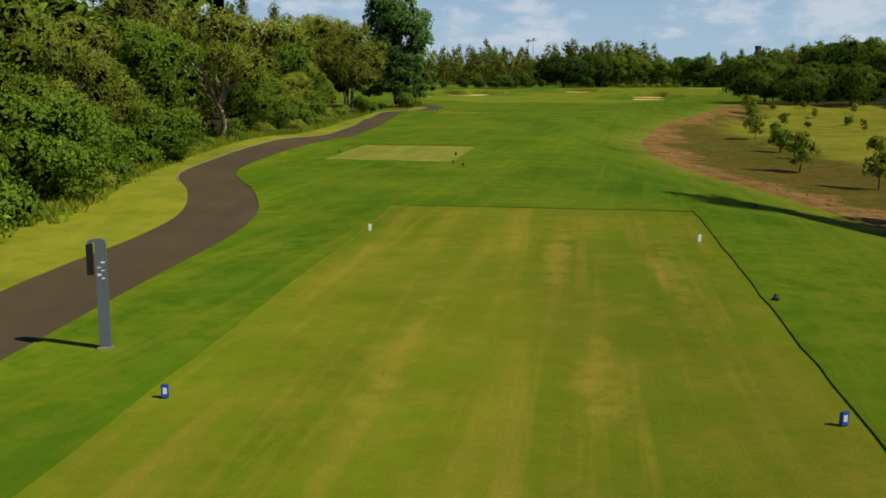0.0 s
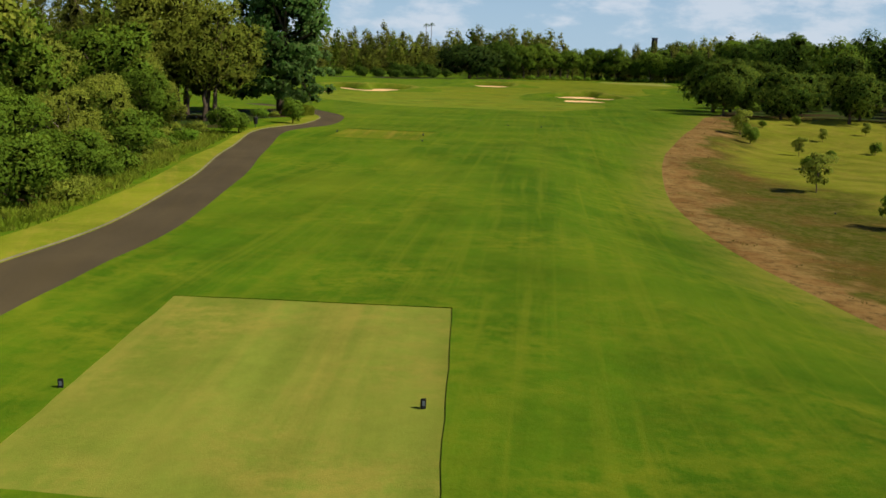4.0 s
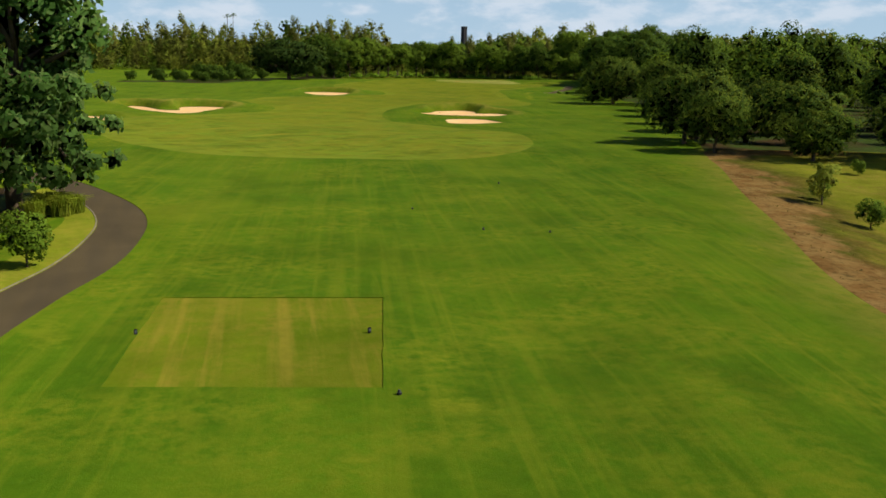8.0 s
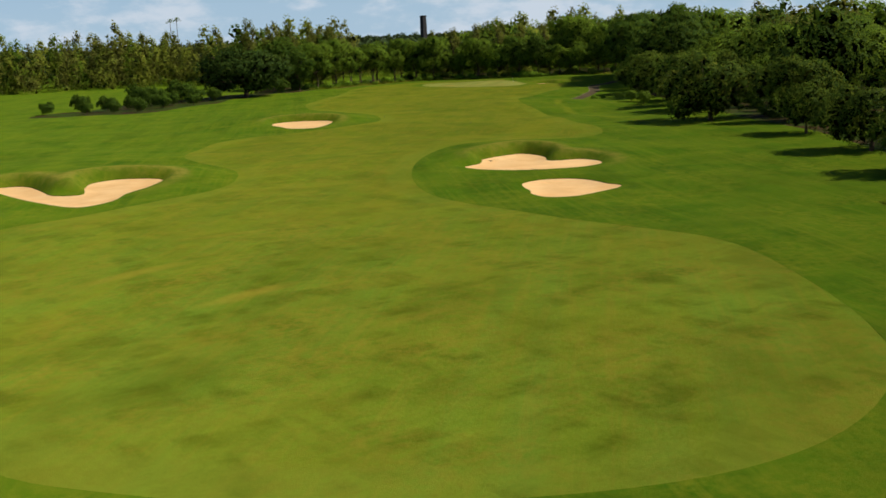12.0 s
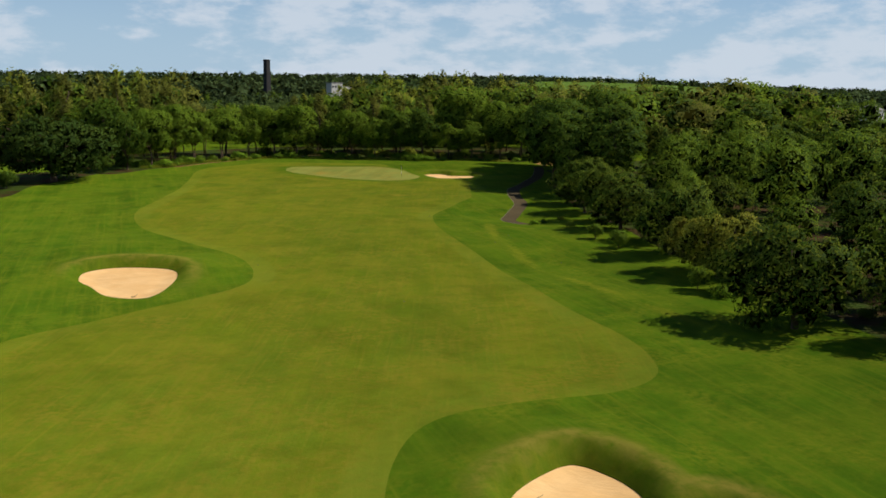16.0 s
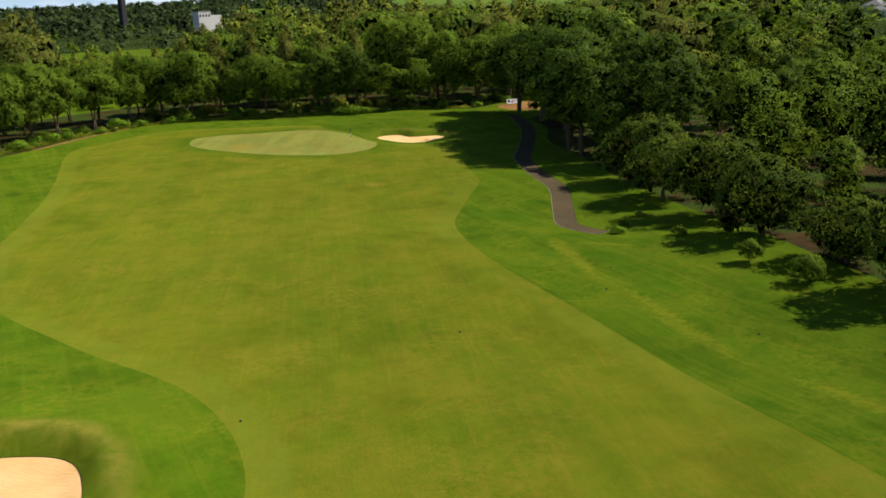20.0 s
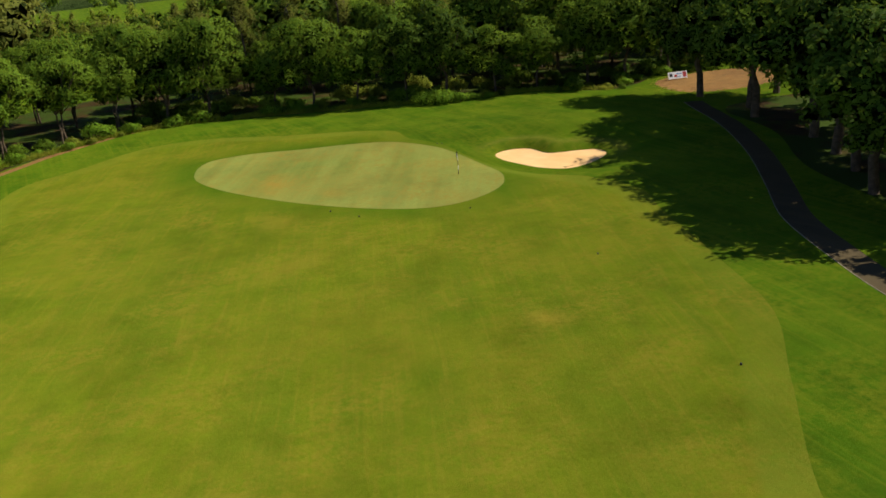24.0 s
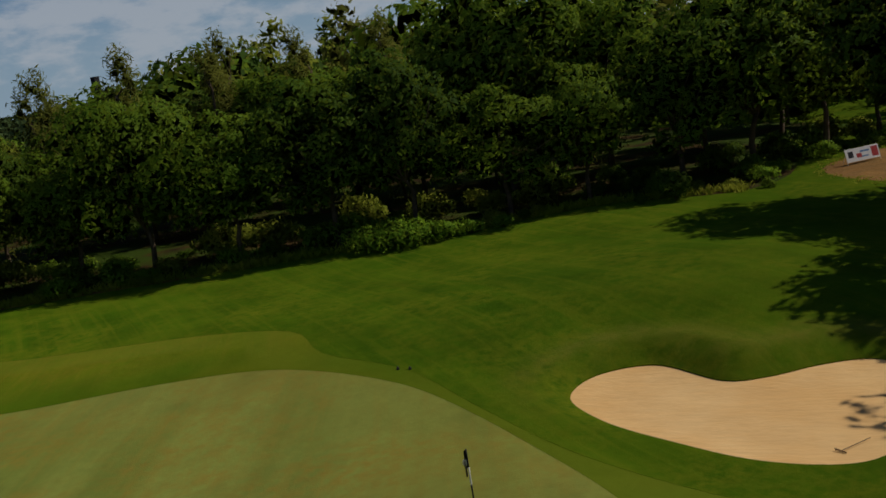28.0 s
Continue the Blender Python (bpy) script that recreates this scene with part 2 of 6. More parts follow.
def scrub_material():
    """Bare earth along the mown edge, then brown and olive dry growth, then yellow-green grass."""
    m = grass("scrub_grass", (0.165, 0.195, 0.012), (0.270, 0.285, 0.020), (0.36, 0.26, 0.05), 0.85, 0.2, 30, 0, 0.7, (0.09, 0.3), mottle=0.6)
    green = m.b.inputs["Base Color"].links[0].from_socket
    earth = m.mix(m.noise(0.16, 6), (0.165, 0.085, 0.022), (0.285, 0.155, 0.045))
    earth = m.mix(m.maths("MULTIPLY", m.noise(0.5, 7, 0.75, lo=0.42, hi=0.6), 0.55), earth, (0.38, 0.26, 0.085))
    earth = m.mix(m.maths("MULTIPLY", m.noise(2.2, 6, 0.75, lo=0.5, hi=0.64), 0.75), earth, (0.07, 0.048, 0.012))
    dull = m.mix(m.noise(0.10, 7, 0.7, lo=0.45, hi=0.62), (0.080, 0.094, 0.007), (0.165, 0.088, 0.020))
    dull = m.mix(m.maths("MULTIPLY", m.noise(1.3, 6, 0.75, lo=0.45, hi=0.62), 0.6), dull, (0.22, 0.16, 0.04))
    dull = m.mix(m.maths("MULTIPLY", m.noise(4.0, 5, 0.75, lo=0.45, hi=0.62), 0.5), dull, (0.045, 0.042, 0.007))
    sep = m.n.new("ShaderNodeSeparateXYZ")
    m.l.new(m.c, sep.inputs[0])
    beyond = m.n.new("ShaderNodeMapRange")       # the earth strip narrows towards the mango trees
    beyond.inputs["From Min"].default_value, beyond.inputs["From Max"].default_value = 85.0, 125.0
    beyond.inputs["To Max"].default_value = 10.0
    m.l.new(sep.outputs["Y"], beyond.inputs["Value"])
    reach = m.maths("ADD", m.attr("from_edge"), m.maths("MULTIPLY", m.noise(0.11, 7, 0.66, lo=0.3, hi=0.7), 6.0))

    def step(lo, hi, more=0.0):
        f = m.n.new("ShaderNodeMapRange")
        f.interpolation_type = "SMOOTHSTEP"
        f.inputs["From Min"].default_value, f.inputs["From Max"].default_value = lo, hi
        m.l.new(m.maths("ADD", reach, more), f.inputs["Value"])
        return f.outputs["Result"]
    m.colour(m.mix(step(16.5, 21.0, beyond.outputs["Result"]), m.mix(step(5.2, 7.0), earth, dull), green))
    return m.m


M = {}
M["rough"] = grass("rough_grass", (0.053, 0.130, 0.005), (0.091, 0.173, 0.006), (0.25, 0.26, 0.016), 0.72, 0.34, -12, band=0.5, thin=(1.8, 0.05), mottle=0.28, lip=True,
                   spots=((-9.2, 56.5, 0.45, 1.8, 5, 0.6), (-8.3, 62.5, 0.4, 1.5, 5, 0.5), (-3.6, 125.0, 0.9, 2.4, 8, 0.45), (-6.0, 33.2, 0.9, 0.35, 8, 0.6), (13.0, 104.0, 2.2, 1.2, 15, 0.35),
                          (7.2, 115.4, 0.9, 0.9, 0, 0.7), (108.0, 340.6, 0.5, 3.6, 32, 0.7), (20, 152, 6, 1.6, 20, 0.3), (102, 340, 1.3, 12, -28, 0.75), (94.5, 321, 1.3, 12, -20, 0.75), (90, 300, 1.3, 13, -10, 0.75), (1.5, 150, 5, 6, 0, 0.5), (87, 283, 1.2, 9, -8, 0.6), (-1, 88, 3, 9, 0, 0.35), (4, 100, 2.5, 8, 4, 0.35))).m
M["verge"] = grass("verge_grass", (0.135, 0.200, 0.010), (0.255, 0.285, 0.016), (0.40, 0.30, 0.05), 0.6, 0.25, 10, 0, 1, (0.08, 0.3)).m
M["fairway"] = grass("fairway_grass", (0.104, 0.163, 0.006), (0.171, 0.207, 0.008), (0.36, 0.26, 0.03), 0.52, 0.24, -30, 0.62, rim=(0.195, 0.245, 0.022), mottle=0.30, lush=(0.146, 0.230, 0.018), lip=True,
                     spots=((15, 205, 3.5, 0.9, 20, 0.5), (9, 213, 5, 0.8, 25, 0.45), (22, 196, 4, 0.8, 15, 0.4), (17, 224, 5, 0.9, 10, 0.35), (107, 421, 3, 5, 0, 0.35), (108.8, 385, 1.6, 2.2, 30, 0.6), (102, 408, 6, 2.4, 20, 0.3))).m
M["tee"] = grass("tee_grass", (0.105, 0.168, 0.006), (0.150, 0.198, 0.008), (0.40, 0.27, 0.04), 0.42, 0.5, -8, 0.15, 1.3, (0.10, 0.3), (1.3, 0.06), 0.7, mottle=0.3, wander=0.0,
                 spots=((2.9, 24, 0.5, 6, -8, 0.5), (5.2, 22, 0.4, 7, -8, 0.35), (-0.6, 16, 0.4, 6, -8, 0.35), (2.3, 14, 0.45, 3, -8, 0.5), (4.3, 29, 0.6, 3, -8, 0.3))).m
M["tee_pale"] = grass("pale_tee_grass", (0.165, 0.215, 0.022), (0.215, 0.255, 0.032), (0.42, 0.31, 0.06), 0.55, 0.45, -8, 0.1, 1.3, (0.10, 0.3), (0.75, 0.02), 0.8, mottle=0.2, wander=0.0).m
M["green"] = grass("green_grass", (0.220, 0.275, 0.050), (0.275, 0.312, 0.066), (0.42, 0.24, 0.035), 0.60, 0.22, -38, 0.0, 1.6, band=0.75, mottle=0.15, spots=((113.5, 435, 3.2, 5.0, -20, 0.75), (116, 427, 1.6, 2.4, 0, 0.4))).m
M["field"] = grass("cane_field", (0.13, 0.25, 0.03), (0.17, 0.28, 0.04), (0.22, 0.20, 0.06), 0.3, 0.1, 40, 0, 0.2, (0.004, 0.02)).m


def far_land_material():
    """Land too far off to tell its trees apart: woods in blocks with fields between them."""
    m = Mat("far_woods_and_fields", 0.95, 0.0)
    c = m.mix(m.noise(0.012, 6, 0.7), (0.030, 0.055, 0.014), (0.075, 0.105, 0.028))
    c = m.mix(m.noise(0.0016, 2, 0.4, (1.0, 0.5, 1.0), 35, lo=0.585, hi=0.592), c, (0.14, 0.22, 0.05))
    m.colour(c).bump(m.noise(0.06, 5, 0.7), 1.0, 6.0)
    return m.m


M["farland"] = far_land_material()


def dirt_material():
    m = Mat("dry_earth", 0.95, 0.1)
    c = m.mix(m.noise(0.16, 6), (0.20, 0.088, 0.022), (0.34, 0.170, 0.045))
    c = m.mix(m.maths("MULTIPLY", m.noise(0.7, 6, 0.7), 0.6), c, (0.10, 0.06, 0.018))
    c = m.mix(m.maths("MULTIPLY", m.noise(5.0, 5, 0.7), 0.4), c, (0.42, 0.27, 0.12))
    m.colour(c).bump(m.noise(8, 6, 0.7), 0.6, 0.05)
    return m.m


M["dirt"] = dirt_material()
M["scrub"] = scrub_material()


def litter_material():
    m = Mat("leaf_litter", 0.95, 0.1)
    c = m.mix(m.noise(0.4, 6), (0.030, 0.019, 0.006), (0.070, 0.040, 0.011))
    c = m.mix(m.noise(0.13, 5, 0.6, lo=0.42, hi=0.54), c, (0.040, 0.068, 0.006))
    m.colour(c).bump(m.noise(9, 6, 0.7), 0.6, 0.05)
    return m.m


M["litter"] = litter_material()


def sand_material():
    m = Mat("bunker_sand", 0.95, 0.1)
    c = m.mix(m.noise(0.35, 5), (0.85, 0.51, 0.205), (0.93, 0.605, 0.275))
    c = m.mix(m.maths("MULTIPLY", m.noise(2.2, 5, 0.7, (1.0, 0.25, 1.0), 35), 0.25), c, (0.66, 0.42, 0.20))
    m.colour(c).bump(m.noise(4.0, 5, 0.6, (1.0, 0.3, 1.0), 35), 0.4, 0.04)
    return m.m


M["sand"] = sand_material()


def asphalt_material():
    m = Mat("asphalt", 0.95, 0.04)
    c = m.mix(m.noise(0.25, 5), (0.080, 0.060, 0.026), (0.108, 0.082, 0.038))
    c = m.mix(m.maths("MULTIPLY", m.noise(60, 3, 0.7), 0.5), c, (0.14, 0.108, 0.068))
    c = m.mix(m.maths("MULTIPLY", m.noise(1.0, 4, 0.6, (1.2, 0.12, 1)), 0.3), c, (0.058, 0.048, 0.036))
    m.colour(c).bump(m.noise(90, 3, 0.7), 0.4, 0.006)
    return m.m


M["path"] = asphalt_material()
M["edging"] = plain("pale_concrete_edging", (0.34, 0.29, 0.19), 0.9, 0.2, vary=0.45, scale=1.5)


def leaf_material(name, dark, mid, tip, tip_share=0.25, gloss=0.45, glow=0.38):
    """Leaves: each one its own shade between two greens, a share of young or dry ones, thin enough to let some light through."""
    dark, mid, tip = (tuple(1.25 * v for v in q) for q in (dark, mid, tip))
    m = Mat(name, 0.55 + 0.3 * gloss, 0.06)
    rnd = m.n.new("ShaderNodeNewGeometry").outputs["Random Per Island"]
    obj = m.n.new("ShaderNodeObjectInfo").outputs["Random"]
    pick = m.n.new("ShaderNodeMapRange")
    pick.inputs["From Min"].default_value, pick.inputs["From Max"].default_value = 1 - tip_share, 1.0
    m.l.new(rnd, pick.inputs["Value"])
    c = m.mix(m.maths("ADD", m.maths("MULTIPLY", rnd, 0.42), 0.33), dark, mid)
    c = m.mix(m.maths("MULTIPLY", pick.outputs["Result"], m.noise(0.35, 3)), c, tip)
    c = m.mix(m.maths("MULTIPLY", m.noise(0.10, 2, 0.5, lo=0.42, hi=0.58), 0.55), c, tuple(0.55 * u + 0.45 * v for u, v in zip(mid, tip)))
    c = m.mix(m.maths("MULTIPLY", m.noise(0.13, 2, 0.5, lo=0.5, hi=0.62), 0.5), c, dark)
    c = m.mix(m.maths("MULTIPLY", obj, 0.35), c, tuple(0.6 * v for v in dark))
    m.colour(c)
    tr = m.n.new("ShaderNodeBsdfTranslucent")
    m.l.new(m.mix(0.5, c, tip), tr.inputs["Color"])
    ms = m.n.new("ShaderNodeMixShader")
    m.b.inputs["Diffuse Roughness"].default_value = 0.6
    ms.inputs["Fac"].default_value = glow
    m.l.new(m.b.outputs["BSDF"], ms.inputs[1])
    m.l.new(tr.outputs["BSDF"], ms.inputs[2])
    m.l.new(ms.outputs["Shader"], m.n["Material Output"].inputs["Surface"])
    return m.m


M["leaf_mango"] = leaf_material("mango_leaves", (0.0197, 0.0531, 0.006), (0.0763, 0.1551, 0.0113), (0.2461, 0.2838, 0.0345), 0.25)
M["leaf_gold"] = leaf_material("yellowing_leaves", (0.1039, 0.1546, 0.0156), (0.2658, 0.3046, 0.0273), (0.4184, 0.3678, 0.0516), 0.4)
M["leaf_olive"] = leaf_material("olive_leaves", (0.150, 0.215, 0.024), (0.285, 0.325, 0.036), (0.42, 0.42, 0.060), 0.3, 0.45, 0.45)
M["leaf_wood"] = leaf_material("woodland_leaves", (0.066, 0.138, 0.013), (0.168, 0.262, 0.020), (0.26, 0.335, 0.030), 0.28, 0.45, 0.36)
M["leaf_big"] = leaf_material("broad_glossy_leaves", (0.036, 0.096, 0.018), (0.100, 0.215, 0.032), (0.34, 0.46, 0.13), 0.42, 0.12)
M["leaf_dark"] = leaf_material("dark_leaves", (0.0255, 0.0605, 0.0084), (0.0957, 0.175, 0.0147), (0.1723, 0.2299, 0.0228), 0.22, 0.45, 0.30)
M["leaf_casuarina"] = leaf_material("casuarina_needles", (0.0985, 0.1201, 0.0201), (0.1969, 0.211, 0.0372), (0.2461, 0.2431, 0.0399), 0.3, 0.7)
M["leaf_fresh"] = leaf_material("fresh_green_leaves", (0.0985, 0.2044, 0.0156), (0.2097, 0.3576, 0.0246), (0.3446, 0.4598, 0.0399), 0.3)
M["blade"] = leaf_material("grass_blades", (0.135, 0.216, 0.011), (0.257, 0.324, 0.019), (0.459, 0.405, 0.068), 0.35, 0.7)
M["leaf_rain"] = leaf_material("dark_umbrella_leaves", (0.0182, 0.0436, 0.0084), (0.0638, 0.1088, 0.0138), (0.1185, 0.1608, 0.021), 0.2, 0.5, 0.2)
# distance haze is put into this colour: paler, bluer, low in contrast
M["leaf_far"] = leaf_material("haze_tinted_far_leaves", (0.062, 0.100, 0.036), (0.094, 0.142, 0.047), (0.130, 0.175, 0.058), 0.2, 0.7, 0.25)
M["straw"] = leaf_material("straw_blades", (0.14, 0.115, 0.02), (0.26, 0.20, 0.05), (0.40, 0.30, 0.10), 0.35, 0.7)
M["bark"] = plain("grey_brown_bark", (0.16, 0.115, 0.075), 0.95, 0.1, vary=0.55, scale=2.0)
M["bark_pale"] = plain("pale_bark", (0.50, 0.39, 0.28), 0.9, 0.15, vary=0.5, scale=1.5)


# ---- ground plan ----
def ring(points, step=1.0, closed=True):
    """A smooth line through a few points, resampled at about the step."""
    p = [Vector(q) for q in points]
    n = len(p)
    out = []
    for i in range(n if closed else n - 1):
        a, b = p[i - 1] if closed or i else p[0], p[i]
        c, d = p[(i + 1) % n], p[(i + 2) % n] if closed or i + 2 < n else p[-1]
        k = max(2, round((c - b).length / step))
        for j in range(k):
            t = j / k
            out.append(0.5 * ((2 * b) + (c - a) * t + (2 * a - 5 * b + 4 * c - d) * t * t + (3 * b - a - 3 * c + d) * t ** 3))
    if not closed:
        out.append(p[-1])
    return out


def corners(points, step=1.0, wobble=0.03, rnd=random.Random(3)):
    """A straight-sided outline whose edges waver a little, as cut turf does."""
    out = []
    for a, b in zip(points, points[1:] + points[:1]):
        a, b = Vector(a), Vector(b)
        k = max(2, round((b - a).length / step))
        side = Vector((-(b - a).y, (b - a).x)).normalized()
        for j in range(k):
            out.append(a.lerp(b, j / k) + side * (rnd.uniform(-wobble, wobble) if j else 0))
    return out


def band(line, width):
    """The outline of a strip of that width along a line."""
    left, right = [], []
    for i, q in enumerate(line):
        along = (line[min(i + 1, len(line) - 1)] - line[max(i - 1, 0)]).normalized()
        side = Vector((-along.y, along.x)) * width / 2
        left.append(q + side)
        right.append(q - side)
    return right + left[::-1], left, right


PATH_A = ring([(-9.2, 2), (-8.5, 12), (-7.7, 21), (-7.3, 27), (-7.6, 33), (-8.8, 38.6), (-10.6, 44), (-11.3, 49), (-10.9, 55.5), (-9.7, 63), (-8.1, 74), (-7.1, 90),
               (-7.0, 104), (-6.7, 121), (-5.0, 129), (-2.9, 136), (-1.7, 142), (-1.3, 147), (-2.0, 152.8), (-3.9, 159.4), (-7.2, 167), (-12, 175)], 1.2, False)
PATH_B = ring([(111.9, 345.0), (112.2, 350.6), (117.6, 357.2), (124.8, 365.6), (130.4, 376.2), (137, 386), (146, 395), (157, 406.5), (167, 419.5), (174, 430)], 1.2, False)

FOREST_FOOT = ring([(86, 466.4), (94, 471.8), (100, 477.2), (107, 481.4), (115, 484.2), (122, 483.4), (130, 479.6), (137, 475.8), (143, 471.6)], 1.2, False)

ZONES = []   # kind, outline; the first that holds a place wins
ZONES.append(("sand", ring([(45.4, 250.5), (47.7, 252.2), (48.8, 253.8), (49.6, 255.6), (52.4, 257.2), (55.4, 257.8), (56.3, 255.2), (56.1, 252.6), (55.1, 250.2), (55.8, 249.2), (58.3, 248.7), (59.2, 246.4), (58.8, 244.6), (57.9, 243.4), (55.8, 242.5), (53.2, 242.6), (50.6, 243.3), (48.3, 244.8), (46.0, 247.5)], 0.5)))
ZONES.append(("sand", ring([(45.5, 236.0), (47.4, 237.2), (49.6, 237.0), (51.4, 235.4), (51.9, 233.0), (51.9, 231.4), (52.4, 229.8), (51.4, 228.5), (49.1, 227.4), (46.0, 226.4), (43.8, 227.4), (43.5, 229.8), (44.2, 231.5), (44.5, 233.4)], 0.5)))
ZONES.append(("sand", ring([(38.9, 326.1), (40.5, 330.9), (44.7, 332.1), (49.5, 328.5), (49.0, 323.1), (45.3, 315.8), (42.7, 313.9), (40.0, 316.7), (39.4, 322.0)], 0.5)))
ZONES.append(("sand", ring([(-2.1, 263.5), (-0.2, 264.9), (1.5, 263.4), (2.7, 259.5), (4.1, 254.4), (6.7, 253.4), (7.0, 258.2), (7.9, 262.0), (10.7, 263.4), (14.2, 261.3), (14.7, 258.6), (12.9, 254.3), (10.8, 251.0), (9.4, 246.8), (7.3, 244.5), (5.5, 245.1), (3.0, 249.6), (0.4, 255.6)], 0.6)))
ZONES.append(("sand", ring([(-7.0, 238.2), (-4.6, 237.4), (-2.4, 233.4), (-3.8, 229.6), (-6.4, 231.8)], 0.5)))
ZONES.append(("sand", ring([(139.0, 429.3), (141.4, 430.2), (143.6, 428.8), (143.4, 425.3), (144.6, 424.0), (146.7, 423.0), (148.1, 421.6), (147.5, 419.4), (144.5, 417.7), (141.3, 417.0), (139.4, 417.5), (138.1, 419.9), (137.8, 423.1), (137.9, 426.4)], 0.4)))
ZONES.append(("green", ring([(108.6, 446.5), (112.8, 452.5), (118.7, 452.2), (123.7, 448.9), (128.7, 445.5), (133.0, 441.0), (135.0, 433.6), (133.8, 424), (130.6, 416.9), (126.2, 414.0), (120.6, 413.6), (116.6, 416.6), (113.2, 422.9), (109.8, 431.3), (108.3, 439.4)], 0.6)))
ZONES.append(("tee", corners([(-1.75, 33.6), (8.3, 32.2), (2.8, -6), (-6.3, -6)])))
ZONES.append(("tee", corners([(-5.1, 64.2), (2.1, 63.0), (0.5, 51.0), (-6.4, 52.5)])))
ZONES.append(("tee", corners([(0.2, 128.8), (8.1, 126.9), (5.6, 117.0), (-1.75, 119.0)])))
ZONES.append(("path", band(PATH_A, 2.55)[0]))
ZONES.append(("path", band(PATH_B, 2.5)[0]))
FAIRWAY_EAST = [(-3.2, 224), (-4.4, 212), (-2.8, 200), (2.4, 187), (7.1, 182), (14, 177.8), (21, 175.6), (27, 175.7), (32.4, 178), (36.7, 182.3), (41.4, 192), (43.8, 202), (41.8, 211),
                      (38.6, 221), (36.2, 234), (37.4, 244), (41, 254), (46, 262.6), (51, 266.8), (58, 267.2), (66, 266.8), (71.5, 268.6), (74.4, 272.2), (77, 279), (81, 295), (87.4, 316), (94.4, 342),
                      (99.1, 353.4), (104, 361), (112.5, 369), (120, 376), (125.8, 385.5), (132, 396.4), (136.2, 403), (136.6, 410), (135.6, 416), (134.9, 424), (135.4, 430), (136.0, 436.4), (135.0, 441.6)]
FAIRWAY_WEST = [(136.0, 446.6),
                      (133.0, 452), (126, 459), (120, 467), (111, 470), (101, 464.5), (91, 459), (82.4, 438), (76, 420), (66, 397), (58, 382), (54.2, 366), (55.8, 347.6), (58.8, 333), (57.6, 322),
                      (52.3, 313.6), (40, 307.8), (27.2, 300), (21.3, 288), (18.8, 276.7), (19.7, 271), (21.8, 265), (22.4, 257.5), (18.6, 247.8), (9.1, 240.6), (-0.7, 232.4)]
ZONES.append(("fairway", ring(FAIRWAY_EAST + FAIRWAY_WEST, 1.2)))
ZONES.append(("dirt", ring([(178.5, 437.5), (182, 444.5), (188, 447), (200, 443), (206, 436), (197, 431), (186, 431), (180, 433.5)], 1.5)))
ZONES.append(("dirt", band(FOREST_FOOT, 1.5)[0]))
ZONES.append(("scrub", ring([(20.0, 14), (19.6, 24), (19.2, 34), (18.6, 43), (17.8, 51), (17.1, 58), (16.7, 64), (16.5, 70), (16.8, 77), (17.9, 88), (19.4, 96), (22.0, 105), (25.2, 115), (30.6, 129), (37.0, 143), (46.5, 163), (52, 174), (57.5, 181), (70, 176), (84, 166), (110, 150), (120, 90), (90, 30), (50, 4)], 1.5)))
ZONES.append(("verge", ring([(-12.5, 0), (-13.2, 20), (-12.2, 33), (-13.6, 44), (-14.2, 52), (-12.8, 62), (-11.6, 74), (-10.4, 90), (-9.6, 104), (-8.9, 120), (-6.8, 134), (-5.0, 143), (-4.4, 150), (-7, 160),
                    (-4, 160), (-1.4, 150), (-2.4, 138), (-5.6, 122), (-6.4, 104), (-8.3, 74), (-10.9, 55.5), (-11.3, 49), (-8.8, 38.6), (-7.3, 27), (-8.5, 12), (-9.4, 0)], 1.5)))
ZONES.append(("litter", ring([(-9.6, 127), (-8.8, 140), (-5.6, 148), (-4.2, 156), (-9, 162), (-18, 154), (-20, 140), (-14, 128)], 1.5)))
ZONES.append(("litter", ring([(-13.2, -20), (-14.2, 20), (-13.2, 33), (-14.6, 45), (-15.0, 54), (-13.6, 64), (-12.8, 80), (-12.2, 96), (-12.4, 112), (-11.6, 124), (-20, 130), (-50, 134), (-90, 150), (-120, 60), (-60, -30)], 2.5)))
ZONES.append(("litter", ring([(55, 176), (59.5, 188), (66.5, 202), (76.5, 219), (84.5, 233), (92, 250), (97, 268), (103, 284), (110.5, 305), (117, 322), (124, 338), (131, 356), (138, 370), (145, 382), (152, 396), (163, 408), (174, 424),
                     (196, 420), (225, 440), (335, 445), (368, 260), (245, 138), (128, 128), (84, 164), (66, 172)], 2.5)))
ZONES.append(("litter", ring([(66, 451), (83, 464.2), (99, 477), (116, 484), (133.3, 478), (147, 469.5), (158, 463), (168, 457), (176, 447), (190, 452), (214, 470), (200, 520), (140, 530), (80, 510), (60, 470)], 2.5)))
ZONES.append(("litter", ring([(-4, 404), (8, 394), (20, 389), (30, 401), (40, 411), (48, 430), (60, 446), (66, 458), (50, 462), (32, 446), (12, 426)], 2.0)))
ZONES.append(("rough", ring([(-150, -120), (-190, 200), (-330, 560), (-200, 720), (120, 900), (330, 860), (300, 620), (420, 440), (340, 120), (120, -120)], 14)))
ZONES.append(("farland", corners([(-4600, -4400), (4600, -4400), (4600, 4600), (-4600, 4600)], 300, 0.0)))
SCRUB_EDGE = ring([(20.0, 14), (19.6, 24), (19.2, 34), (18.6, 43), (17.8, 51), (17.1, 58), (16.7, 64), (16.5, 70), (16.8, 77), (17.9, 88), (19.4, 96), (22.0, 105), (25.2, 115), (30.6, 129), (37.0, 143), (46.5, 163), (52, 174), (57.5, 181), (64, 176)], 1.0, False)
